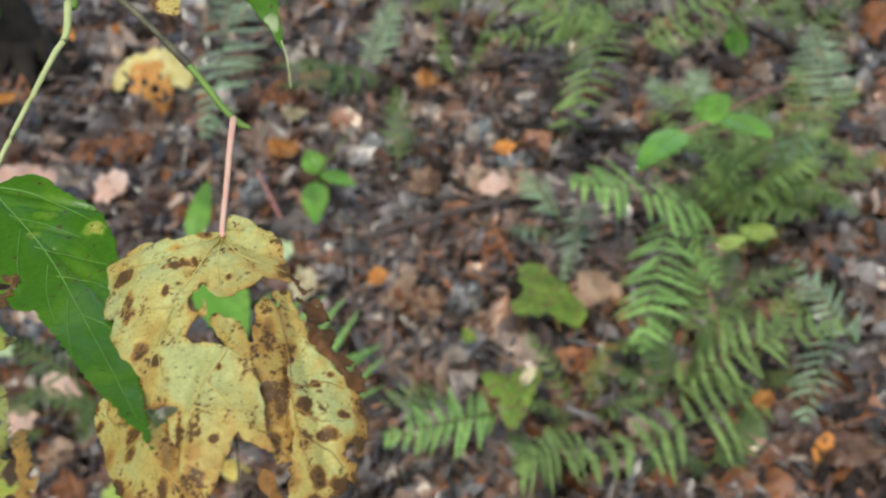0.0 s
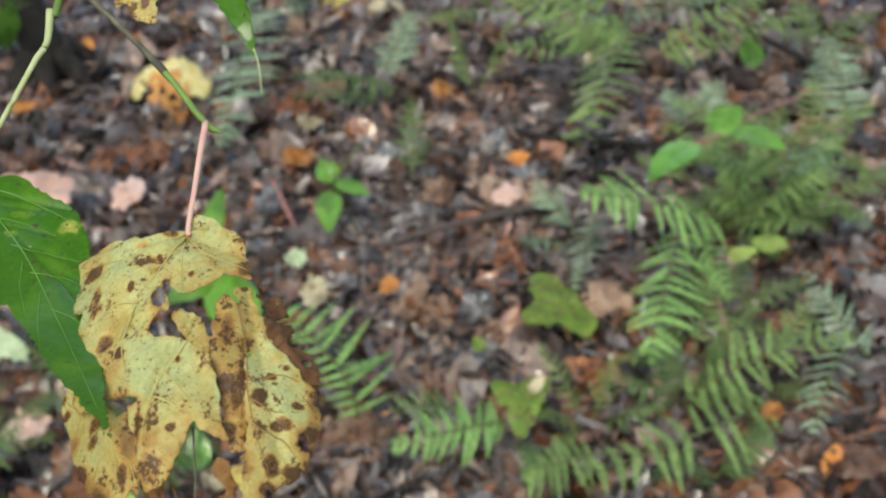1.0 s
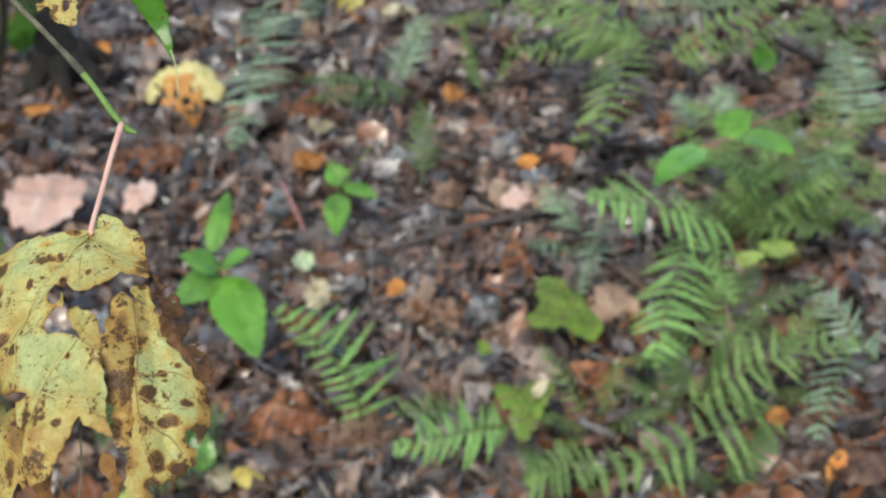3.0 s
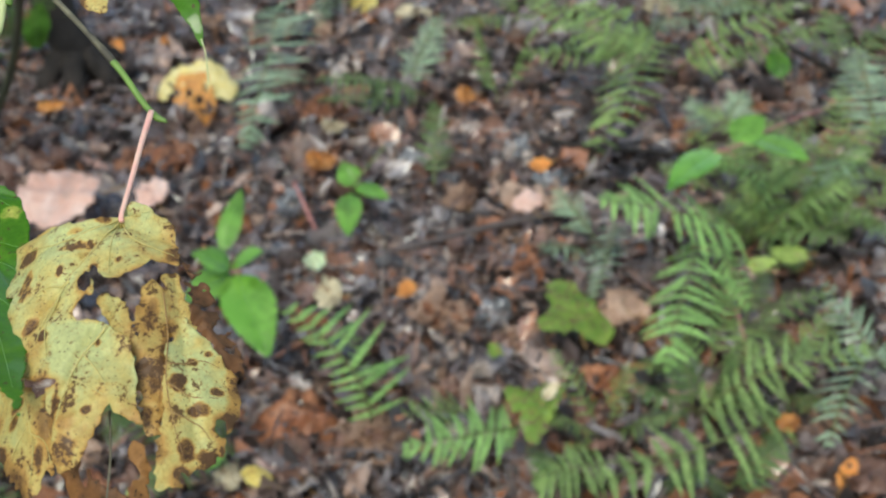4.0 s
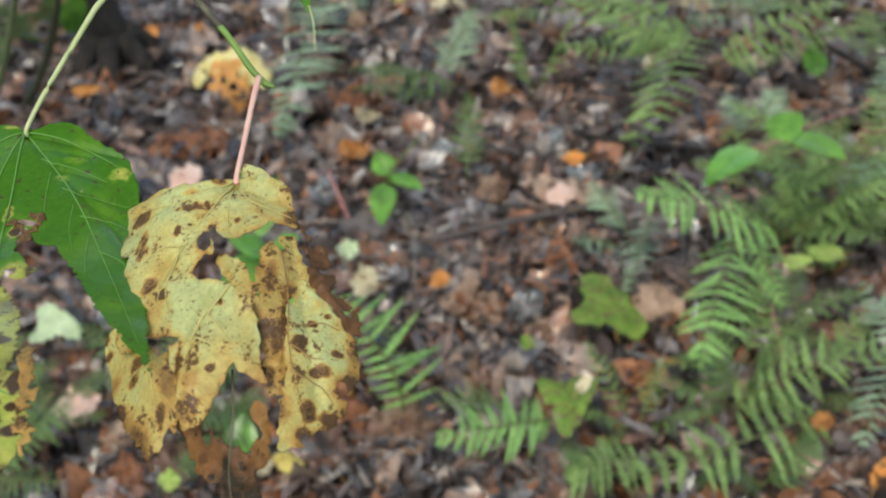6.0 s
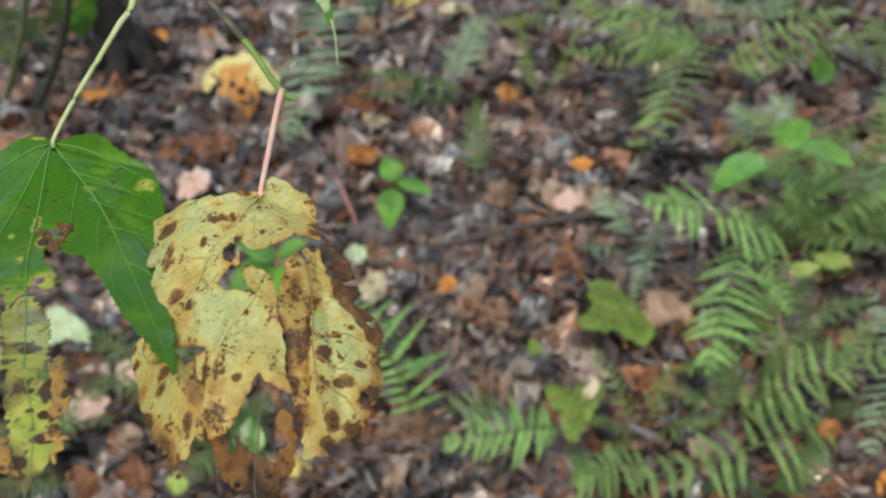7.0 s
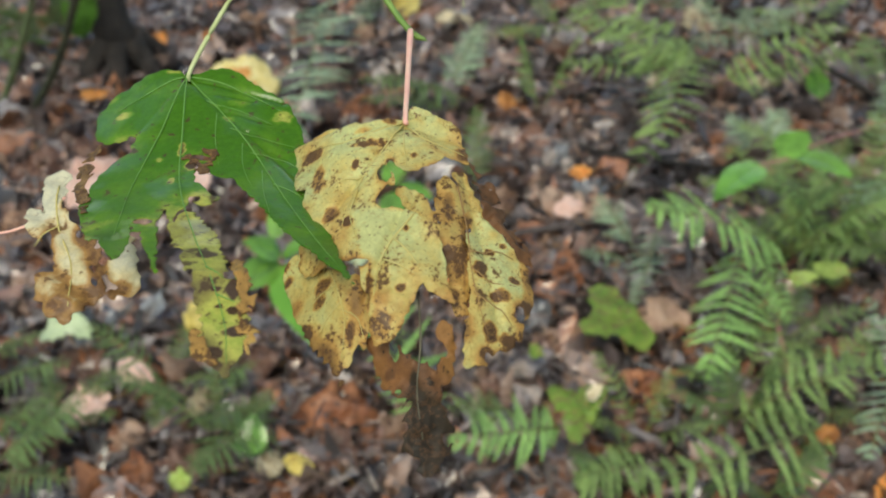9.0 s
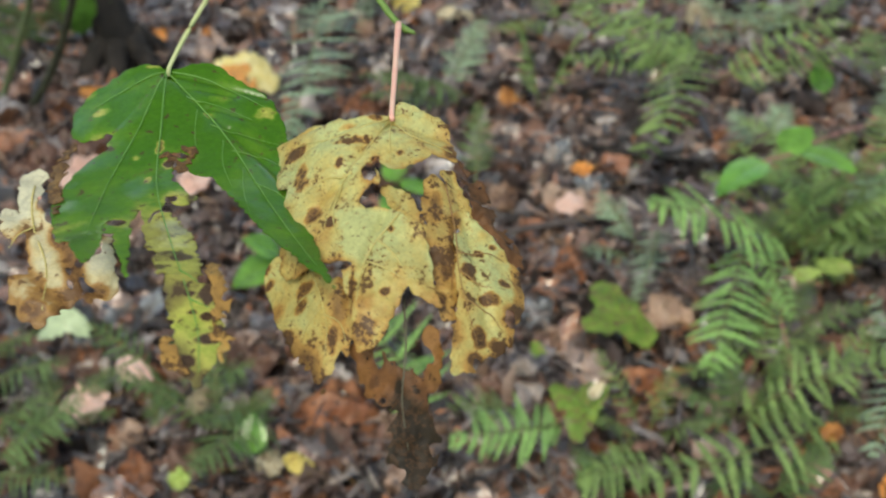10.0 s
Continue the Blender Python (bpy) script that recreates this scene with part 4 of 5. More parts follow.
seedling((0.909, 2.196, 0.020), [[(0.909, 2.196, 0.020), (0.711, 1.925, 0.160), (0.585, 1.745, 0.240), (0.528, 1.708, 0.250)]], [
    ((0.532, 1.717, 0.250), (0.430, 1.592, 0.270), 0.065), ((0.572, 1.752, 0.240), (0.623, 1.786, 0.270), 0.072, "leaf", 0.1), ((0.606, 1.762, 0.240), (0.677, 1.680, 0.250), 0.068),
], "seedling with three bright green leaves on a reddish stem", M_PINKSTEM)
seedling((0.800, 2.252, 0.020), [[(0.805, 2.241, 0.020), (0.773, 2.187, 0.100)]], [((0.770, 2.176, 0.100), (0.765, 2.243, 0.140), 0.055)], "seedling with a single bright green leaf")
seedling((-0.109, 1.831, 0.000), [[(-0.093, 1.813, 0.000), (-0.084, 1.822, 0.120), (-0.022, 1.837, 0.200)]], [
    ((-0.081, 1.822, 0.130), (-0.098, 1.857, 0.160), 0.051), ((-0.076, 1.825, 0.130), (-0.016, 1.782, 0.130), 0.043), ((-0.087, 1.800, 0.130), (-0.087, 1.696, 0.120), 0.053),
], "seedling with small bright green leaves above litter")
seedling((-0.302, 1.644, 0.000), [[(-0.292, 1.600, 0.000), (-0.277, 1.562, 0.120), (-0.248, 1.471, 0.240)]], [
    ((-0.259, 1.500, 0.250), (-0.236, 1.595, 0.300), 0.042), ((-0.243, 1.462, 0.250), (-0.297, 1.463, 0.280), 0.061, "leaf", 0.2), ((-0.242, 1.467, 0.250), (-0.194, 1.460, 0.280), 0.053),
    ((-0.246, 1.458, 0.240), (-0.315, 1.423, 0.220), 0.079), ((-0.236, 1.457, 0.240), (-0.182, 1.320, 0.200), 0.088),
], "seedling with broad glossy bright green leaves")
seedling((-0.281, 1.294, 0.000), [[(-0.285, 1.294, 0.000), (-0.281, 1.238, 0.060)]], [((-0.282, 1.232, 0.060), (-0.274, 1.281, 0.100), 0.057)], "seedling with one broad low green leaf")
seedling((-0.955, 2.355, 0.000), [[(-0.948, 2.284, 0.000), (-0.832, 2.125, 0.200), (-0.711, 1.950, 0.420), (-0.613, 1.740, 0.600)]], [((-0.613, 1.740, 0.600), (-0.580, 1.797, 0.620), 0.06)], "tall green stalk beside the tree trunk", M_STALKGREEN, 0.0075)
seedling((-0.881, 2.262, 0.000), [[(-0.878, 2.250, 0.000), (-0.752, 2.125, 0.200), (-0.650, 1.990, 0.400), (-0.545, 1.740, 0.600)]], [((-0.545, 1.740, 0.600), (-0.592, 1.776, 0.620), 0.06)], "tall dark stalk beside the tree trunk", M_STALKDARK, 0.0095)
seedling((-0.847, 2.612, 0.000), [[(-0.834, 2.585, 0.000), (-0.799, 2.478, 0.100)]], [((-0.787, 2.426, 0.100), (-0.734, 2.344, 0.260), 0.068), ((-0.799, 2.452, 0.100), (-0.808, 2.414, 0.200), 0.055)], "low green plant beside the tree trunk")


# ---- the maple sapling whose leaves hang before the camera ----
U = 0.000166
LEAF_POSE = pose(-0.0133, 0.2914, 1.2237, -70, 0, 0)
TWIG_POSE = pose(-0.0159, 0.3163, 1.2098, -52, 0, 0)


def leaf_space(x, z, y=0.0):
    """A place on the hanging spray: x across, z up its slope, y away behind it, in drawing units."""
    return Vector((x * U, y * U, z * U))


def chain(px, pz, spine):
    """How far inside a tapered band each point lies (negative: outside)."""
    best = np.full(px.shape, -1e9)
    for (x0, z0, r0), (x1, z1, r1) in zip(spine, spine[1:]):
        dx, dz = x1 - x0, z1 - z0
        t = np.clip(((px - x0) * dx + (pz - z0) * dz) / (dx * dx + dz * dz + 1e-9), 0, 1)
        d = np.hypot(px - x0 - t * dx, pz - z0 - t * dz)
        best = np.maximum(best, r0 + (r1 - r0) * t - d)
    return best


def rough_field(px, pz, scale, seed):
    return np.array([noise.noise(Vector((x / scale, z / scale, seed))) for x, z in zip(px, pz)])


def maple_blade(name, lobes, holes, depth, material, parent, label, step=4.5, tooth=4.0, seed=1.0, rim=0.28, unit=None, crumple=4.0, stains=()):
    """A leaf cut from a fine sheet: the union of its lobes less its holes. Each lobe: spine, age at its start, age at its end."""
    unit = unit or U
    spots = np.array([p[:2] for spine, _, _ in lobes for p in spine])
    wide = max(p[2] for spine, _, _ in lobes for p in spine) + 12
    xs = np.arange(spots[:, 0].min() - wide, spots[:, 0].max() + wide, step)
    zs = np.arange(spots[:, 1].min() - wide, spots[:, 1].max() + wide, step)
    gx, gz = [g.ravel() for g in np.meshgrid(xs, zs)]
    field, age, total = np.full(gx.shape, -1e9), np.zeros(gx.shape), np.full(gx.shape, 1e-9)
    for spine, a0, a1 in lobes:
        f = chain(gx, gz, spine)
        field = np.maximum(field, f)
        (x0, z0, _), (x1, z1, _) = spine[0], spine[-1]
        t = np.clip(((gx - x0) * (x1 - x0) + (gz - z0) * (z1 - z0)) / ((x1 - x0) ** 2 + (z1 - z0) ** 2 + 1e-9), 0, 1)
        w = np.exp(np.clip(f, -60, 30) / 9)
        age += w * (a0 + (a1 - a0) * t)
        total += w
    age = age / total + 0.22 * rough_field(gx, gz, 70.0, seed + 21)
    close = np.abs(field) < 40
    teeth = np.zeros(gx.shape)
    teeth[close] = tooth * 1.5 * (0.5 - 2.2 * np.abs(rough_field(gx[close], gz[close], 20.0, seed))) + tooth * 1.2 * rough_field(gx[close], gz[close], 34.0, seed + 3)
    field = field + teeth * (1 + np.clip(age, 0, 1))
    age += rim * np.exp(-np.clip(field, 0, 80) / 16) * np.clip(0.55 + 1.6 * rough_field(gx, gz, 30.0, seed + 5), 0, 1.6)
    if holes:
        ragged = 0.45 * rough_field(gx, gz, 26.0, seed + 7) + 0.25 * rough_field(gx, gz, 9.0, seed + 9)
        for hx, hz, rx, rz, lean in holes:
            c, s = math.cos(radians(lean)), math.sin(radians(lean))
            u, v = ((gx - hx) * c + (gz - hz) * s) / rx, ((gz - hz) * c - (gx - hx) * s) / rz
            q = (np.hypot(u, v) + ragged - 1) * min(rx, rz)
            field = np.minimum(field, q)
            age += (rim + 0.08) * np.exp(-np.clip(q, 0, 80) / 7)
    for sx, sz, rx, rz, amount in stains:
        q = np.hypot((gx - sx) / rx, (gz - sz) / rz) + 0.6 * rough_field(gx, gz, 13.0, seed + 17) + 0.7 * rough_field(gx, gz, 5.5, seed + 19)
        age += 0.33 * amount * np.clip((1.2 - q) / 0.7, 0, 1)
    for sx, sz, rx, rz, amount in stains:
        q = np.hypot((gx - sx) / rx, (gz - sz) / rz) + 0.5 * rough_field(gx, gz, 14.0, seed + 17)
        age += amount * np.clip((1.25 - q) / 0.35, 0, 1)
    gy = depth(gx, gz) + crumple * (rough_field(gx, gz, 30.0, seed + 11) + 0.5 * rough_field(gx, gz, 13.0, seed + 13))
    verts, faces, made = [], [], {}
    ages = []

    def corner(i):
        if i not in made:
            made[i] = len(verts)
            verts.append((gx[i] * unit, gy[i] * unit, gz[i] * unit))
            ages.append(age[i])
        return made[i]

    def cut(i, j):
        key = (min(i, j), max(i, j), 0)
        if key not in made:
            t = field[i] / (field[i] - field[j])
            t = min(max(t, 0.02), 0.98)
            made[key] = len(verts)
            verts.append(tuple((p[i] + (p[j] - p[i]) * t) * unit for p in (gx, gy, gz)))
            ages.append(age[i] + (age[j] - age[i]) * t)
        return made[key]

    w = len(xs)
    inside = field > 0
    for r in range(len(zs) - 1):
        for c in range(w - 1):
            i = r * w + c
            quad = (i, i + 1, i + w + 1, i + w)
            n_in = inside[i] + inside[i + 1] + inside[i + w] + inside[i + w + 1]
            if n_in == 0:
                continue
            if n_in == 4:
                faces.append(tuple(corner(k) for k in quad))
                continue
            for tri in ((quad[0], quad[1], quad[2]), (quad[0], quad[2], quad[3])):
                loop = []
                for a, b in zip(tri, tri[1:] + tri[:1]):
                    if inside[a]:
                        loop.append(corner(a))
                    if inside[a] != inside[b]:
                        loop.append(cut(a, b) if inside[a] else cut(b, a))
                if len(loop) >= 3:
                    faces.append(tuple(loop))
    me = mesh_of(name, verts, faces)
    me.attributes.new("age", "FLOAT", "POINT").data.foreach_set("value", np.clip(ages, 0, 1.2))
    ob = part(name, me, material, parent, label)
    thick = ob.modifiers.new("thickness", "SOLIDIFY")
    thick.thickness = 0.00025
    return ob


def veins(blade, depth, rows, material, r0=1.7, r1=0.5, lift=-1.6):
    """Raised veins that follow the sheet's curve."""
    for row in rows:
        pts = bend([(x, 0, z) for x, z in row], 6)
        xs, zs = np.array([p.x for p in pts]), np.array([p.z for p in pts])
        ys = depth(xs, zs) + lift
        line = [leaf_space(x, z, y) for x, z, y in zip(xs, zs, ys)]
        part("vein", tube("vein", line, (r0 * U, r1 * U), 5), material, blade)


sapling = thing("maple_sapling", (-0.52, 0.45, 0.0), "thin maple sapling with spotted yellow and green leaves", "sapling")
HANG = Matrix.Translation(-Vector((-0.52, 0.45, 0.0))) @ LEAF_POSE
TWIG_HANG = Matrix.Translation(-Vector((-0.52, 0.45, 0.0))) @ TWIG_POSE


def hung(ob, x=0.0, z=0.0, y=0.0):
    """Hangs a part of the sapling at a place of the spray."""
    ob.parent = sapling
    ob.matrix_basis = HANG @ Matrix.Translation(leaf_space(x, z, y))
    return ob


def twigged(ob, x=0.0, z=0.0, y=0.0):
    """Sets a part of the sapling at a place of its twigs."""
    ob.parent = sapling
    ob.matrix_basis = TWIG_HANG @ Matrix.Translation(leaf_space(x, z, y))
    return ob


def crease(gx, gz, x0, z0, x1, z1, width, amount):
    dx, dz = x1 - x0, z1 - z0
    t = np.clip(((gx - x0) * dx + (gz - z0) * dz) / (dx * dx + dz * dz), 0, 1)
    d = np.hypot(gx - x0 - t * dx, gz - z0 - t * dz)
    return amount * np.exp(-d / width)


def waves(gx, gz, seed, amount, size):
    return amount * (np.sin(gx / size + seed) * np.cos(gz / size * 0.8 + seed * 2) + 0.5 * np.sin((gx + gz) / size * 1.9 + seed * 3))


def yellow_depth(gx, gz):
    y = 0.0022 * (gx - 20) ** 2 - 0.16 * np.clip(-gz - 60, 0, 330)
    y = y + 30 * np.exp(-(gz + 5) / 30.0) * (gz > -5) + 0.00022 * (gz + 170) ** 2
    y = y + crease(gx, gz, 0, -20, -120, -220, 13, 15) + crease(gx, gz, 0, -20, -150, -60, 12, 9) + crease(gx, gz, 15, -190, -60, -400, 13, 13) + crease(gx, gz, 100, -130, 150, -400, 14, 14) + crease(gx, gz, 0, -20, 105, -80, 12, 11)
    y = y + waves(gx, gz, 0.6, 6, 38)
    y = y + 0.0011 * np.clip(gz + 130, 0, 200) ** 2 + 0.0004 * np.clip(-gz - 220, 0, 400) ** 2
    return y + 20 * np.clip((-gz - 380) / 200, 0, 1) + 26 * np.clip((-gx - 90) / 90, 0, 1) * np.clip((-gz - 250) / 60, 0, 1)


def green_depth(gx, gz):
    y = 0.0004 * np.clip(gx - 10, 0, 400) ** 2 + 0.0013 * np.clip(10 - gx, 0, 400) ** 2 + 0.2 * gz - 0.00075 * np.clip(-gz - 120, 0, 500) ** 2
    y = y + crease(gx, gz, 0, -10, 298, -362, 8, 9) + crease(gx, gz, 0, -10, -130, -300, 6, 2) + crease(gx, gz, 0, -10, 70, -540, 6, 2) + crease(gx, gz, 0, -10, 185, -68, 8, 10)
    for k in range(5):
        y = y + crease(gx, gz, 40 + 45 * k, -50 - 52 * k, 130 + 38 * k, -70 - 62 * k, 6, 6.6)
    return y + waves(gx, gz, 2.1, 1.5, 60)


def pale_depth(gx, gz):
    return 0.0016 * gx ** 2 + waves(gx, gz, 1.2, 9, 24) + 0.0004 * (gz + 100) ** 2


def petiole(blade_parent, points, radii, material, label=""):
    part("petiole", tube("petiole", bend([leaf_space(*p) for p in points], 8), [r * U for r in radii], 8, 0.08), material, blade_parent, label)


def yellow_leaf():
    """One leaf whose lobes have folded over each other: the middle one lies in front."""
    front = [
        ([(-1, -11, 10), (-43, -50, 36), (-93, -77, 60), (-146, -61, 79), (-175, -29, 17)], 0.02, 0.16),
        ([(-72, -119, 47), (-89, -182, 76), (-82, -259, 50), (-84, -295, 28)], 0.0, 0.22),
        ([(-113, -122, 48), (-122, -178, 48), (-122, -240, 49), (-133, -287, 36)], 0.12, 0.26),
        ([(-54, -256, 47), (-28, -303, 45), (-11, -356, 49), (-16, -402, 35), (-21, -437, 23), (-31, -457, 8)], -0.08, 0.34),
        ([(-11, -255, 26), (26, -293, 35), (40, -333, 30), (54, -371, 18), (82, -403, 2)], -0.06, 0.24),
        ([(-1, -11, 10), (2, -84, 42), (15, -118, 33), (41, -114, 25)], -0.05, 0.12),
        ([(4, -13, 7), (52, -58, 44), (83, -95, 23), (105, -113, 3)], 0.04, 0.34),
        ([(2, 8, 7), (19, 13, 12), (38, 5, 11), (56, -30, 4)], 0.0, 0.2),
    ]
    holes = [(-19, -206, 25.7, 20.9, -8), (-31, -155, 10.7, 23.6, 8), (38, -192, 18.7, 35.1, -14), (-76, -332, 24.4, 7.8, 4), (78, -139, 29.2, 7.9, 4)]
    stains = [(-58, -71, 29.5, 7.9, 0.34), (-75, -34, 13.7, 4.9, 0.22), (-27, -15, 10.9, 6.5, 0.4), (-163, -49, 16.9, 12.4, 0.5), (-144, -127, 10.8, 31.3, 0.34), (-117, -213, 11.7, 16.7, 0.4), (-87, -243, 7.2, 10.3, 0.7), (-81, -121, 5.8, 7.7, 0.6), (17, -113, 4.3, 5.4, 0.6), (-21, -125, 6.9, 4.6, 0.5), (7, -272, 3.9, 5.8, 0.7), (0, -379, 7.0, 6.1, 0.7), (-49, -379, 4.0, 34.3, 0.5), (-32, -436, 17.1, 17.1, 0.26), (100, -96, 14.0, 14.0, 0.3), (-27, -379, 11.1, 46.2, 0.12), (33, -207, 32.5, 43.4, 0.1)]
    leaf = hung(maple_blade("leaf", front, holes, yellow_depth, M_YELLOW, None, "withering yellow maple leaf with brown flecks and torn holes", 3.2, 2.2, 1.0, 0.22, stains=stains), -5, 5)
    behind = lambda k: (lambda gx, gz: yellow_depth(gx, gz) + k)
    right = [
        ([(117, -219, 12), (139, -275, 36), (156, -328, 52), (159, -373, 47), (140, -417, 40), (120, -454, 24), (103, -480, 5)], 0.02, 0.16),
        ([(166, -389, 27), (177, -412, 13), (184, -424, 3)], 0.2, 0.5),
    ]
    maple_blade("lobe", right, [(187, -389, 8.5, 13.6, 0), (136, -465, 7.0, 8.5, 0)], behind(15), M_YELLOW, leaf, "", 3.2, 3.2, 41.0, 0.36, stains=[(124, -326, 9.4, 14.1, 0.6), (156, -366, 15.2, 9.3, 0.5), (178, -333, 9.0, 7.0, 0.6), (140, -426, 11.0, 15.2, 0.6), (167, -432, 14.8, 8.2, 0.5), (202, -297, 11.3, 37.8, 0.3), (206, -354, 13.8, 29.6, 0.26), (140, -286, 7.0, 6.0, 0.6), (162, -270, 5.8, 4.8, 0.6), (131, -459, 10.8, 7.0, 0.4)])
    strip = [
        ([(-1, -178, 11), (18, -203, 18), (37, -243, 16), (55, -273, 14)], 0.16, 0.3),
        ([(71, -159, 16), (78, -208, 25), (84, -266, 27), (87, -314, 29), (92, -361, 22), (95, -402, 12)], 0.4, 0.46),
        ([(96, -137, 13), (113, -191, 15), (129, -235, 14)], 0.28, 0.34),
    ]
    maple_blade("lobe", strip, [], behind(24), M_YELLOW, leaf, "golden brown folded lobe", 3.2, 3.0, 47.0, 0.16, stains=[(72, -305, 10.4, 15.7, 0.3), (89, -325, 7.0, 19.3, 0.3), (79, -383, 12.3, 15.8, 0.3), (99, -283, 3.9, 78.5, 0.22), (75, -211, 8.2, 30.7, 0.2)])
    left = [
        ([(-176, -285, 23), (-137, -344, 42), (-105, -399, 44), (-95, -435, 28), (-89, -468, 12), (-96, -483, 6)], 0.08, 0.26),
        ([(-69, -362, 20), (-62, -401, 20), (-63, -433, 13), (-55, -452, 2)], 0.34, 0.36),
        ([(-141, -411, 13), (-114, -447, 12), (-89, -505, 2)], 0.66, 0.8),
    ]
    maple_blade("lobe", left, [], behind(22), M_YELLOW, leaf, "", 3.2, 3.0, 53.0, 0.26, stains=[(-125, -339, 13.4, 9.6, 0.5), (-131, -362, 10.4, 12.3, 0.4), (-190, -292, 7.8, 7.0, 0.5), (-196, -267, 7.1, 7.1, 0.4), (-78, -427, 6.4, 17.6, 0.4), (-152, -406, 9.1, 16.4, 0.5), (-67, -380, 11.6, 33.1, 0.14)])
    low = [
        ([(-36, -436, 14), (-21, -466, 18), (9, -498, 24), (46, -505, 21), (59, -521, 10)], 0.1, 0.34),
        ([(67, -427, 9), (79, -455, 9), (67, -487, 8), (46, -505, 9)], -0.1, 0.1),
        ([(27, -517, 18), (37, -548, 31), (44, -578, 32), (45, -602, 20), (37, -616, 4)], 0.75, 1.0),
        ([(56, -550, 12), (77, -561, 5)], 0.7, 0.8),
    ]
    rolled = lambda gx, gz: yellow_depth(gx, gz) + 34 + 0.006 * (gx - 40) ** 2 * np.clip((-gz - 420) / 80, 0, 1)
    maple_blade("lobe", low, [(30, -448, 16.6, 28.3, 6), (-9, -457, 7.0, 12.4, 10)], rolled, M_DRY, leaf, "dry brown curled lobe", 3.2, 5.5, 59.0, 0.16, stains=[(21, -507, 6.0, 18.0, 0.3), (-16, -485, 7.8, 7.8, 0.2)], crumple=9.0)
    edge = [
        ([(97, -87, 3), (120, -113, 5), (132, -150, 14), (149, -195, 17), (171, -236, 19), (192, -271, 13), (204, -294, 7)], 0.5, 0.3),
    ]
    maple_blade("lobe", edge, [(131, -135, 7.1, 10.2, -40), (155, -181, 8.6, 13.0, -40), (174, -217, 7.8, 10.0, -30), (191, -254, 6.3, 8.4, -30)], behind(20), M_DRY, leaf, "curled brown margin", 3.2, 6.0, 63.0, 0.05, crumple=12.0)
    veins(leaf, yellow_depth, [[(-1, -10), (-45, -108), (-80, -178), (-97, -249)], [(-1, -10), (32, -67), (100, -102)], [(-1, -10), (0, -87), (6, -147)], [(19, -247), (-13, -291), (-34, -335), (-41, -400)], [(-1, -10), (-66, -51), (-155, -42)], [(-59, -148), (-108, -146), (-134, -169)], [(-75, -168), (-84, -229), (-71, -289)], [(-13, -291), (15, -325), (34, -358)], [(-29, -327), (7, -348), (26, -360)]], M_VEIN, 1.7, 0.6)
    veins(leaf, behind(15), [[(90, -172), (104, -255), (109, -330), (123, -395), (136, -437)], [(109, -330), (151, -349), (195, -340)], [(107, -301), (151, -284), (179, -291)], [(118, -375), (154, -388), (174, -410)]], M_VEINBROWN, 1.3, 0.5)
    veins(leaf, behind(22), [[(-120, -299), (-96, -373), (-87, -414), (-91, -467)], [(-103, -352), (-131, -353), (-151, -368)], [(-91, -395), (-67, -410), (-56, -442)], [(-93, -383), (-115, -397), (-128, -416)]], M_VEIN, 1.3, 0.5)
    veins(leaf, behind(36), [[(27, -369), (31, -451), (26, -517), (35, -580)]], M_TWIGDARK, 2.0, 1.0)
    root = float(yellow_depth(np.array([0.0]), np.array([-10.0]))[0])
    petiole(leaf, [(2, -16, root - 2), (0, 0, root - 3), (1, 94, root + 28), (2, 194, root + 59), (3, 285, 136)], (4.2, 4.6, 5.2, 6.5), M_PETIOLE, "rosy pink leaf stalk")


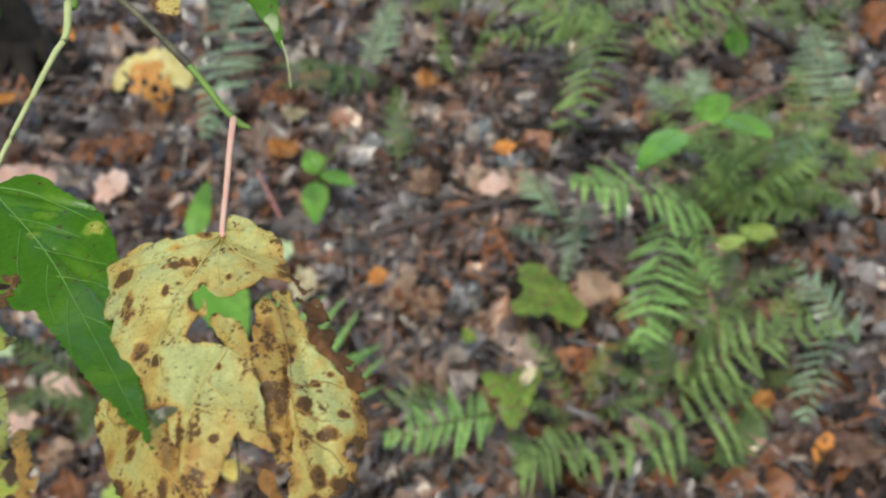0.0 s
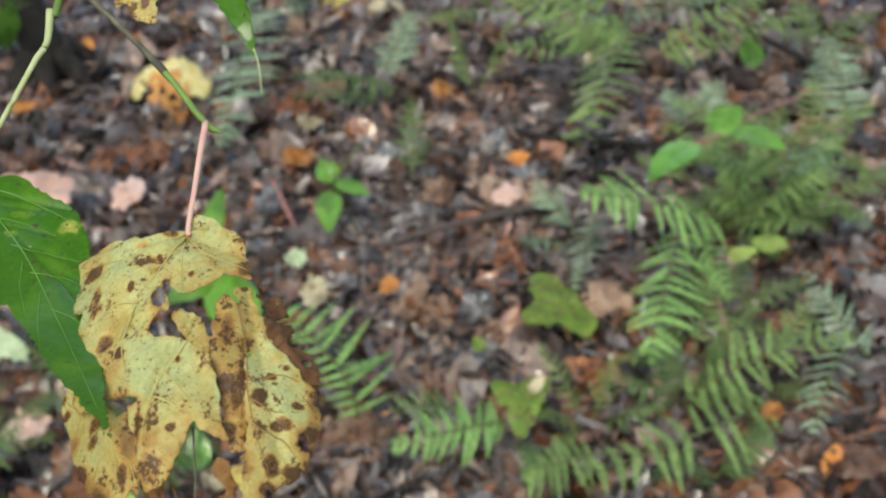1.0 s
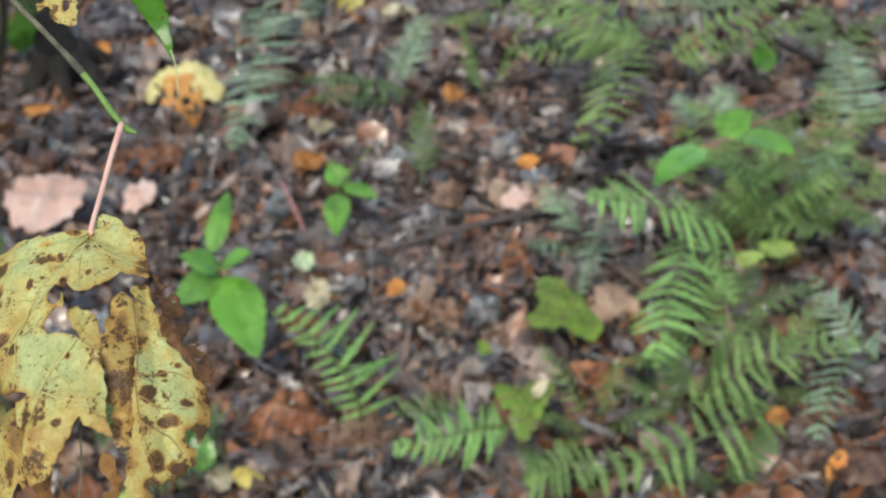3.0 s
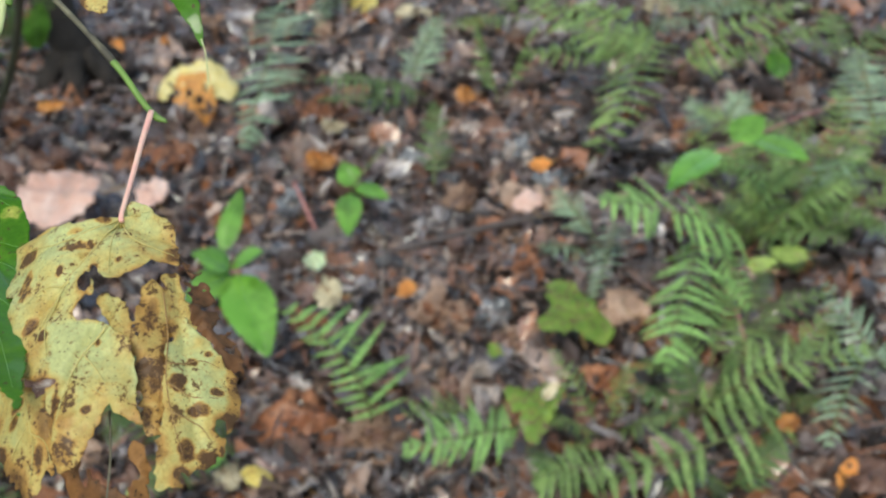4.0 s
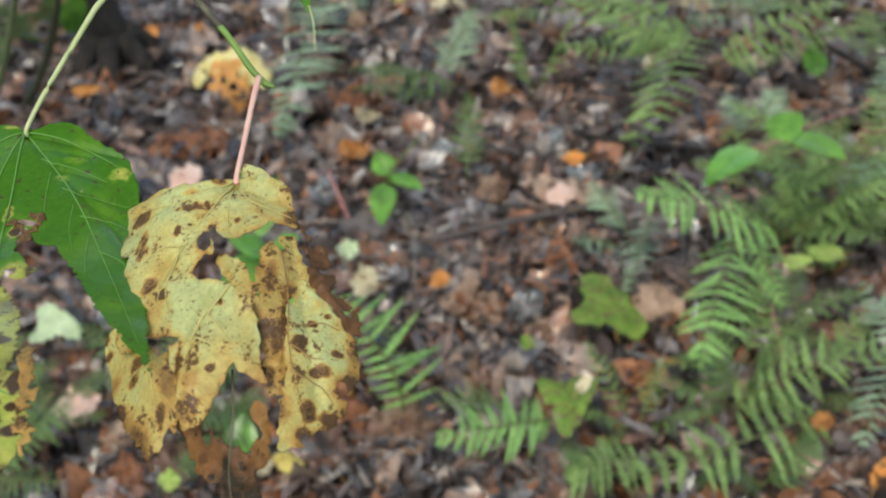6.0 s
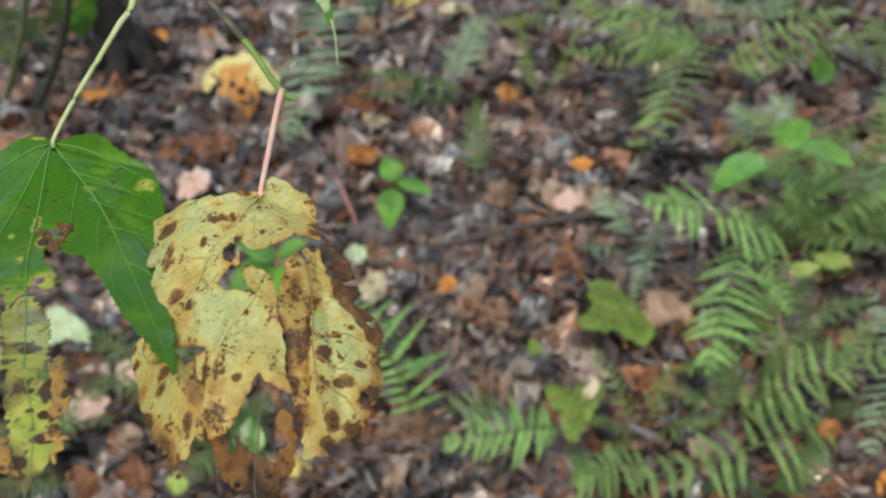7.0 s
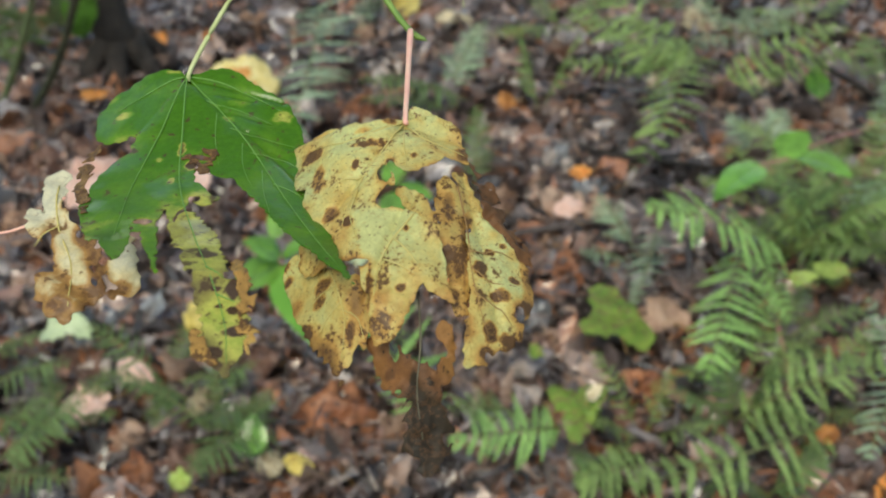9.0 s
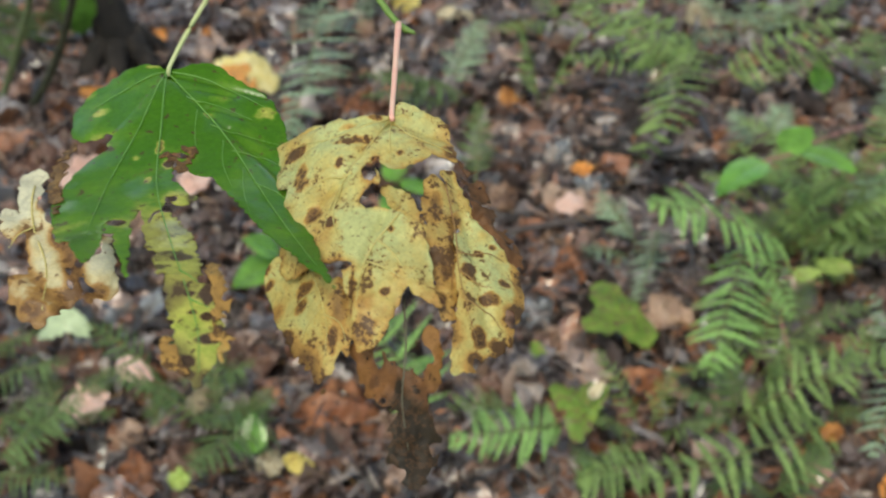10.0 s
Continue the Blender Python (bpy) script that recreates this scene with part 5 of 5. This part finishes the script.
def green_leaf():
    lobes = [
        ([(28, -108, 36), (77, -197, 52), (118, -256, 43)], 0.0, 0.05),
        ([(3, -10, 14), (60, -52, 66), (122, -127, 90), (173, -237, 78), (219, -335, 58), (259, -433, 37), (305, -526, 17), (352, -614, 1)], 0.0, 0.06),
        ([(0, -26, 13), (-45, -53, 65), (-85, -97, 75), (-109, -136, 46)], 0.0, 0.12),
        ([(5, -78, 31), (-10, -160, 53), (-36, -226, 43), (-70, -291, 49), (-77, -357, 50), (-53, -444, 41), (-17, -517, 21), (6, -590, 2)], 0.02, 0.2),
        ([(-8, -231, 42), (-3, -330, 41), (3, -432, 27), (10, -476, 11)], 0.03, 0.2),
        ([(10, -442, 17), (42, -537, 8), (74, -623, 2)], 0.1, 0.24),
        ([(17, -183, 27), (33, -297, 25), (43, -387, 19), (49, -443, 4)], 0.08, 0.22),
        ([(60, -332, 14), (89, -376, 15), (108, -365, 4)], 0.3, 0.4),
        ([(71, -429, 17), (97, -493, 31), (148, -617, 30), (175, -681, 34), (188, -727, 30), (184, -764, 22), (196, -807, 1)], 0.5, 0.54),
        ([(65, -457, 16), (78, -534, 5)], 0.4, 0.5),
        ([(-77, -447, 17), (-61, -510, 3)], 0.2, 0.4),
    ]
    holes = [(62, -240, 24.8, 8.3, -14), (-90, -214, 24.1, 10.8, 10), (179, -623, 12.6, 12.6, 0), (2, -449, 16.6, 10.7, 0), (56, -505, 8.2, 12.8, 0), (73, -370, 7.9, 9.9, 0), (121, -635, 6.3, 20.4, 0)]
    stains = [(20, -218, 6.1, 20.4, 0.5), (46, -264, 10.3, 14.5, 0.5), (60, -86, 10.4, 5.2, 0.22), (90, -122, 12.5, 8.3, 0.3), (-104, -107, 16.1, 11.5, 0.25), (-139, -49, 12.2, 9.7, 0.2), (21, -314, 6.1, 10.2, 0.3), (-14, -247, 6.3, 8.4, 0.4), (105, -79, 21.6, 8.6, 0.16), (187, -109, 16.9, 16.9, 0.3), (174, -765, 11.7, 8.8, 0.35), (198, -726, 16.4, 9.0, 0.5), (190, -689, 6.9, 6.1, 0.6), (171, -683, 5.4, 3.8, 0.6), (163, -652, 6.2, 3.1, 0.6), (209, -711, 4.5, 6.0, 0.6), (129, -558, 12.6, 12.6, 0.35), (189, -650, 10.9, 15.6, 0.6), (-24, 6, 15.6, 5.6, 0.3)]
    leaf = maple_blade("leaf", lobes, holes, green_depth, M_GREEN, None, "glossy green maple leaf with a yellowed torn middle lobe", 3.4, 2.6, 8.0, 0.05, None, 0.7, stains)
    hung(leaf, -422, 199, 155)
    near = lambda gx, gz: green_depth(gx, gz) - 3
    maple_blade("margin", [([(-140, -189, 5), (-150, -231, 12), (-141, -302, 8), (-109, -400, 4)], 0.7, 0.8)], [], near, M_YELLOW, leaf, "curled brown margin", 3.4, 5.0, 71.0, 0.0, None, 3.0)
    maple_blade("margin", [([(181, -580, 4), (202, -649, 9), (204, -693, 6), (219, -733, 7), (214, -761, 3)], 0.62, 0.5)], [], near, M_YELLOW, leaf, "curled brown margin", 3.4, 5.0, 73.0, 0.0, None, 3.0)
    maple_blade("margin", [([(142, -731, 4), (156, -767, 9), (178, -783, 6)], 0.45, 0.6)], [], near, M_YELLOW, leaf, "curled brown margin", 3.4, 5.0, 75.0, 0.0, None, 3.0)
    maple_blade("margin", [([(66, -217, 5), (85, -245, 4), (66, -280, 8), (41, -239, 7)], 0.7, 0.8)], [], near, M_YELLOW, leaf, "curled brown margin", 3.4, 5.0, 77.0, 0.0, None, 3.0)
    main = [[(-2, -3), (117, -164), (216, -349), (319, -550)], [(-2, -3), (88, -33), (186, -97)], [(-2, -3), (-23, -152), (-43, -326), (-26, -496)], [(-2, -3), (-52, -42), (-123, -94)], [(-2, -3), (16, -183), (39, -330), (97, -493), (175, -690), (193, -781)], [(142, -607), (171, -632)], [(164, -662), (192, -675)]]
    side = [[(45, -78), (107, -101), (169, -130)], [(97, -152), (154, -170), (220, -194)], [(143, -222), (200, -232), (250, -269)], [(192, -310), (237, -336), (274, -389)], [(69, -112), (75, -182), (93, -262)], [(125, -194), (134, -259), (158, -324)], [(169, -272), (180, -338), (200, -406)]]
    veins(leaf, green_depth, main, M_VEINGREEN, 1.5, 0.5)
    veins(leaf, green_depth, side, M_VEINGREEN, 0.9, 0.3)
    petiole(leaf, [(1, -11, 9), (5, 2, -6), (34, 70, -24), (76, 164, -41), (108, 232, -55), (126, 270, -59), (128, 338, -69)], (4, 4.4, 5, 6, 8), M_GREENSTEM, "pale green leaf stalk")


def pale_leaf():
    lobes = [
        ([(-25, 75, 18), (-24, 30, 15), (-10, -20, 18)], -0.2, -0.1),
        ([(-53, 11, 11), (-37, -32, 17), (-13, -43, 12)], -0.2, 0.0),
        ([(-12, -14, 18), (10, -61, 24), (27, -117, 30), (24, -161, 36), (27, -192, 8)], -0.15, 0.55),
        ([(-8, -129, 19), (-9, -158, 10)], 0.3, 0.45),
        ([(96, -60, 9), (91, -101, 21), (96, -128, 18), (84, -147, 6)], -0.1, 0.34),
        ([(35, -45, 7), (56, -93, 8), (68, -147, 4)], 0.95, 1.0),
        ([(24, -39, 7), (57, -38, 8), (91, -41, 8)], 0.8, 0.3),
    ]
    holes = [(-22, -50, 6.9, 17.2, 0), (24, -35, 6.7, 6.7, 0), (-3, 16, 5.8, 9.6, 0), (58, -174, 9.9, 9.9, 0)]
    stains = [(33, -145, 25.8, 13.8, 0.2), (17, -175, 15.8, 12.6, 0.3), (15, -125, 9.5, 9.5, 0.2), (93, -131, 11.6, 9.9, 0.2)]
    leaf = maple_blade("leaf", lobes, holes, pale_depth, M_PALE, None, "cream dry maple leaf with brown lower edges", 4.0, 4.0, 15.0, 0.3, stains=stains, crumple=8.0)
    hung(leaf, -647, -35, 283).scale = (1.30, 1.0, 1.14)
    veins(leaf, pale_depth, [[(-21, 61), (-10, -20), (19, -94), (29, -179)], [(-8, -20), (-28, -45), (-37, -63)]], M_VEIN, 1.6, 0.7)
    petiole(leaf, [(-8, 35, 4), (-40, 10, 30), (-110, -5, 60), (-200, 30, 90)], (2.4, 2.6, 3), M_PETIOLE, "orange-pink leaf stalk")


def top_leaves():
    def flat(gx, gz):
        return 0.002 * gx ** 2 + waves(gx, gz, 3.0, 4, 30)
    scrap = maple_blade("leaf", [([(0, 30, 24), (10, -10, 28), (24, -36, 12)], 0.05, 0.2), ([(-20, 10, 14), (-38, -8, 6)], 0.1, 0.3)], [(16, -6, 8, 10, 0)], flat, M_YELLOW, None, "small torn yellow leaf on the twig", 4.0, 4.0, 22.0)
    twigged(scrap, -112, 420, 70)
    petiole(scrap, [(0, 40, 0), (-20, 30, -8), (-24, 12, -14)], (3, 3), M_GREENSTEM)
    blade = maple_blade("leaf", [([(-30, 110, 18), (-10, 50, 27), (16, 0, 20), (30, -40, 9), (38, -75, 1)], 0.0, 0.08)], [], flat, M_GREEN, None, "narrow green leaf with a thread-like tip", 4.0, 2.0, 27.0, 0.03, None, 0.5)
    twigged(blade, 66, 372, 64)
    petiole(blade, [(38, -62, 2), (46, -95, 6), (50, -150, 10)], (1.6, 0.9), M_GREENSTEM, "thread-like leaf tip")
    petiole(blade, [(-30, 118, 0), (-100, 160, 6), (-220, 190, 0), (-262, 190, 20)], (3, 3, 4), M_GREENSTEM)


def branches():
    o = sapling.location
    twigged(part("twig", tube("twig", bend([leaf_space(*p) for p in ((42, 148, 56), (20, 162, 62), (-4, 190, 66), (-42, 248, 70), (-62, 274, 72))], 8), [r * U for r in (2.5, 6, 6.5, 6, 7)], 9, 0.1), M_TWIG, None, "green twig end with a bud"))
    twigged(part("twig", tube("twig", bend([leaf_space(*p) for p in ((-60, 272, 72), (-70, 285, 72), (-118, 342, 76), (-180, 412, 84), (-310, 550, 100), (-620, 800, 60))], 8), [r * U for r in (6.5, 8, 5.5, 6, 7, 12)], 9, 0.12), M_TWIGDARK, None, "dark brown twig"))
    twigged(part("bud", tube("bud", bend([leaf_space(*p) for p in ((16, 160, 58), (28, 152, 54), (46, 142, 50))], 4), [r * U for r in (4, 7, 1)], 7), M_TWIG, None))
    twigged(part("twig", tube("twig", bend([leaf_space(*p) for p in ((-270, 405, 90), (-268, 470, 96), (-330, 620, 80), (-560, 780, 60))], 8), [r * U for r in (8, 6, 7, 11)], 9, 0.1), M_TWIG, None, "green side twig"))
    fork = TWIG_POSE @ leaf_space(-620, 800, 60) - o
    part("branch", tube("branch", bend([tuple(fork), (-0.40 - o.x, 0.44 - o.y, 1.36), (0, 0, 1.30)], 8), (0.002, 0.003, 0.004), 9, 0.1), M_TWIGDARK, sapling)
    part("stem", tube("stem", bend([(0, 0, -0.02), (0.01, 0.0, 0.5), (0, 0, 1.30), (-0.03, 0.02, 1.9)], 8), (0.011, 0.009, 0.006, 0.002), 10, 0.1), M_TWIGDARK, sapling)


def propped_leaf():
    """A yellow and orange maple leaf standing on the litter, spotted."""
    ob = thing("propped_leaf", (-0.436, 2.240, 0.020), "yellow and orange spotted maple leaf propped on litter", "leaf", "fallen leaves on the ground")
    holder = part("stalk", tube("stalk", bend([(0, 0, 0), (0.006, 0.004, 0.04), (0.0, 0.01, 0.09)], 4), (0.001, 0.001), 5), M_VEINBROWN, ob)
    bulge = lambda gx, gz: 0.006 * gx ** 2 + 0.004 * (gz - 50) ** 2 + waves(gx, gz, 4.0, 4, 22)
    unit = 0.001 * 1.1
    cap = maple_blade("yellow_lobe", [([(-66, 52, 10), (-44, 76, 20), (-14, 88, 22), (26, 92, 24), (52, 64, 24), (62, 48, 12)], -0.15, 0.1)], [(-2, 60, 20, 14, 0)], bulge, M_SPOTTEDCAP, ob, "", 4.0, 5.0, 31.0, 0.1, unit)
    cap.rotation_euler = (radians(-40), 0, 0)
    low = maple_blade("orange_lobe", [([(0, 66, 34), (4, 34, 36), (8, 6, 18)], 0.42, 0.5)], [(-8, 54, 6, 8, 0), (12, 40, 8, 7, 0), (24, 62, 5, 7, 0)], bulge, M_SPOTTEDLOW, ob, "", 4.0, 5.0, 35.0, 0.06, unit)
    low.rotation_euler = (radians(-40), 0, 0)
    low.location = (0, -0.004, -0.002)


propped_leaf()
yellow_leaf()
green_leaf()
pale_leaf()
top_leaves()
branches()
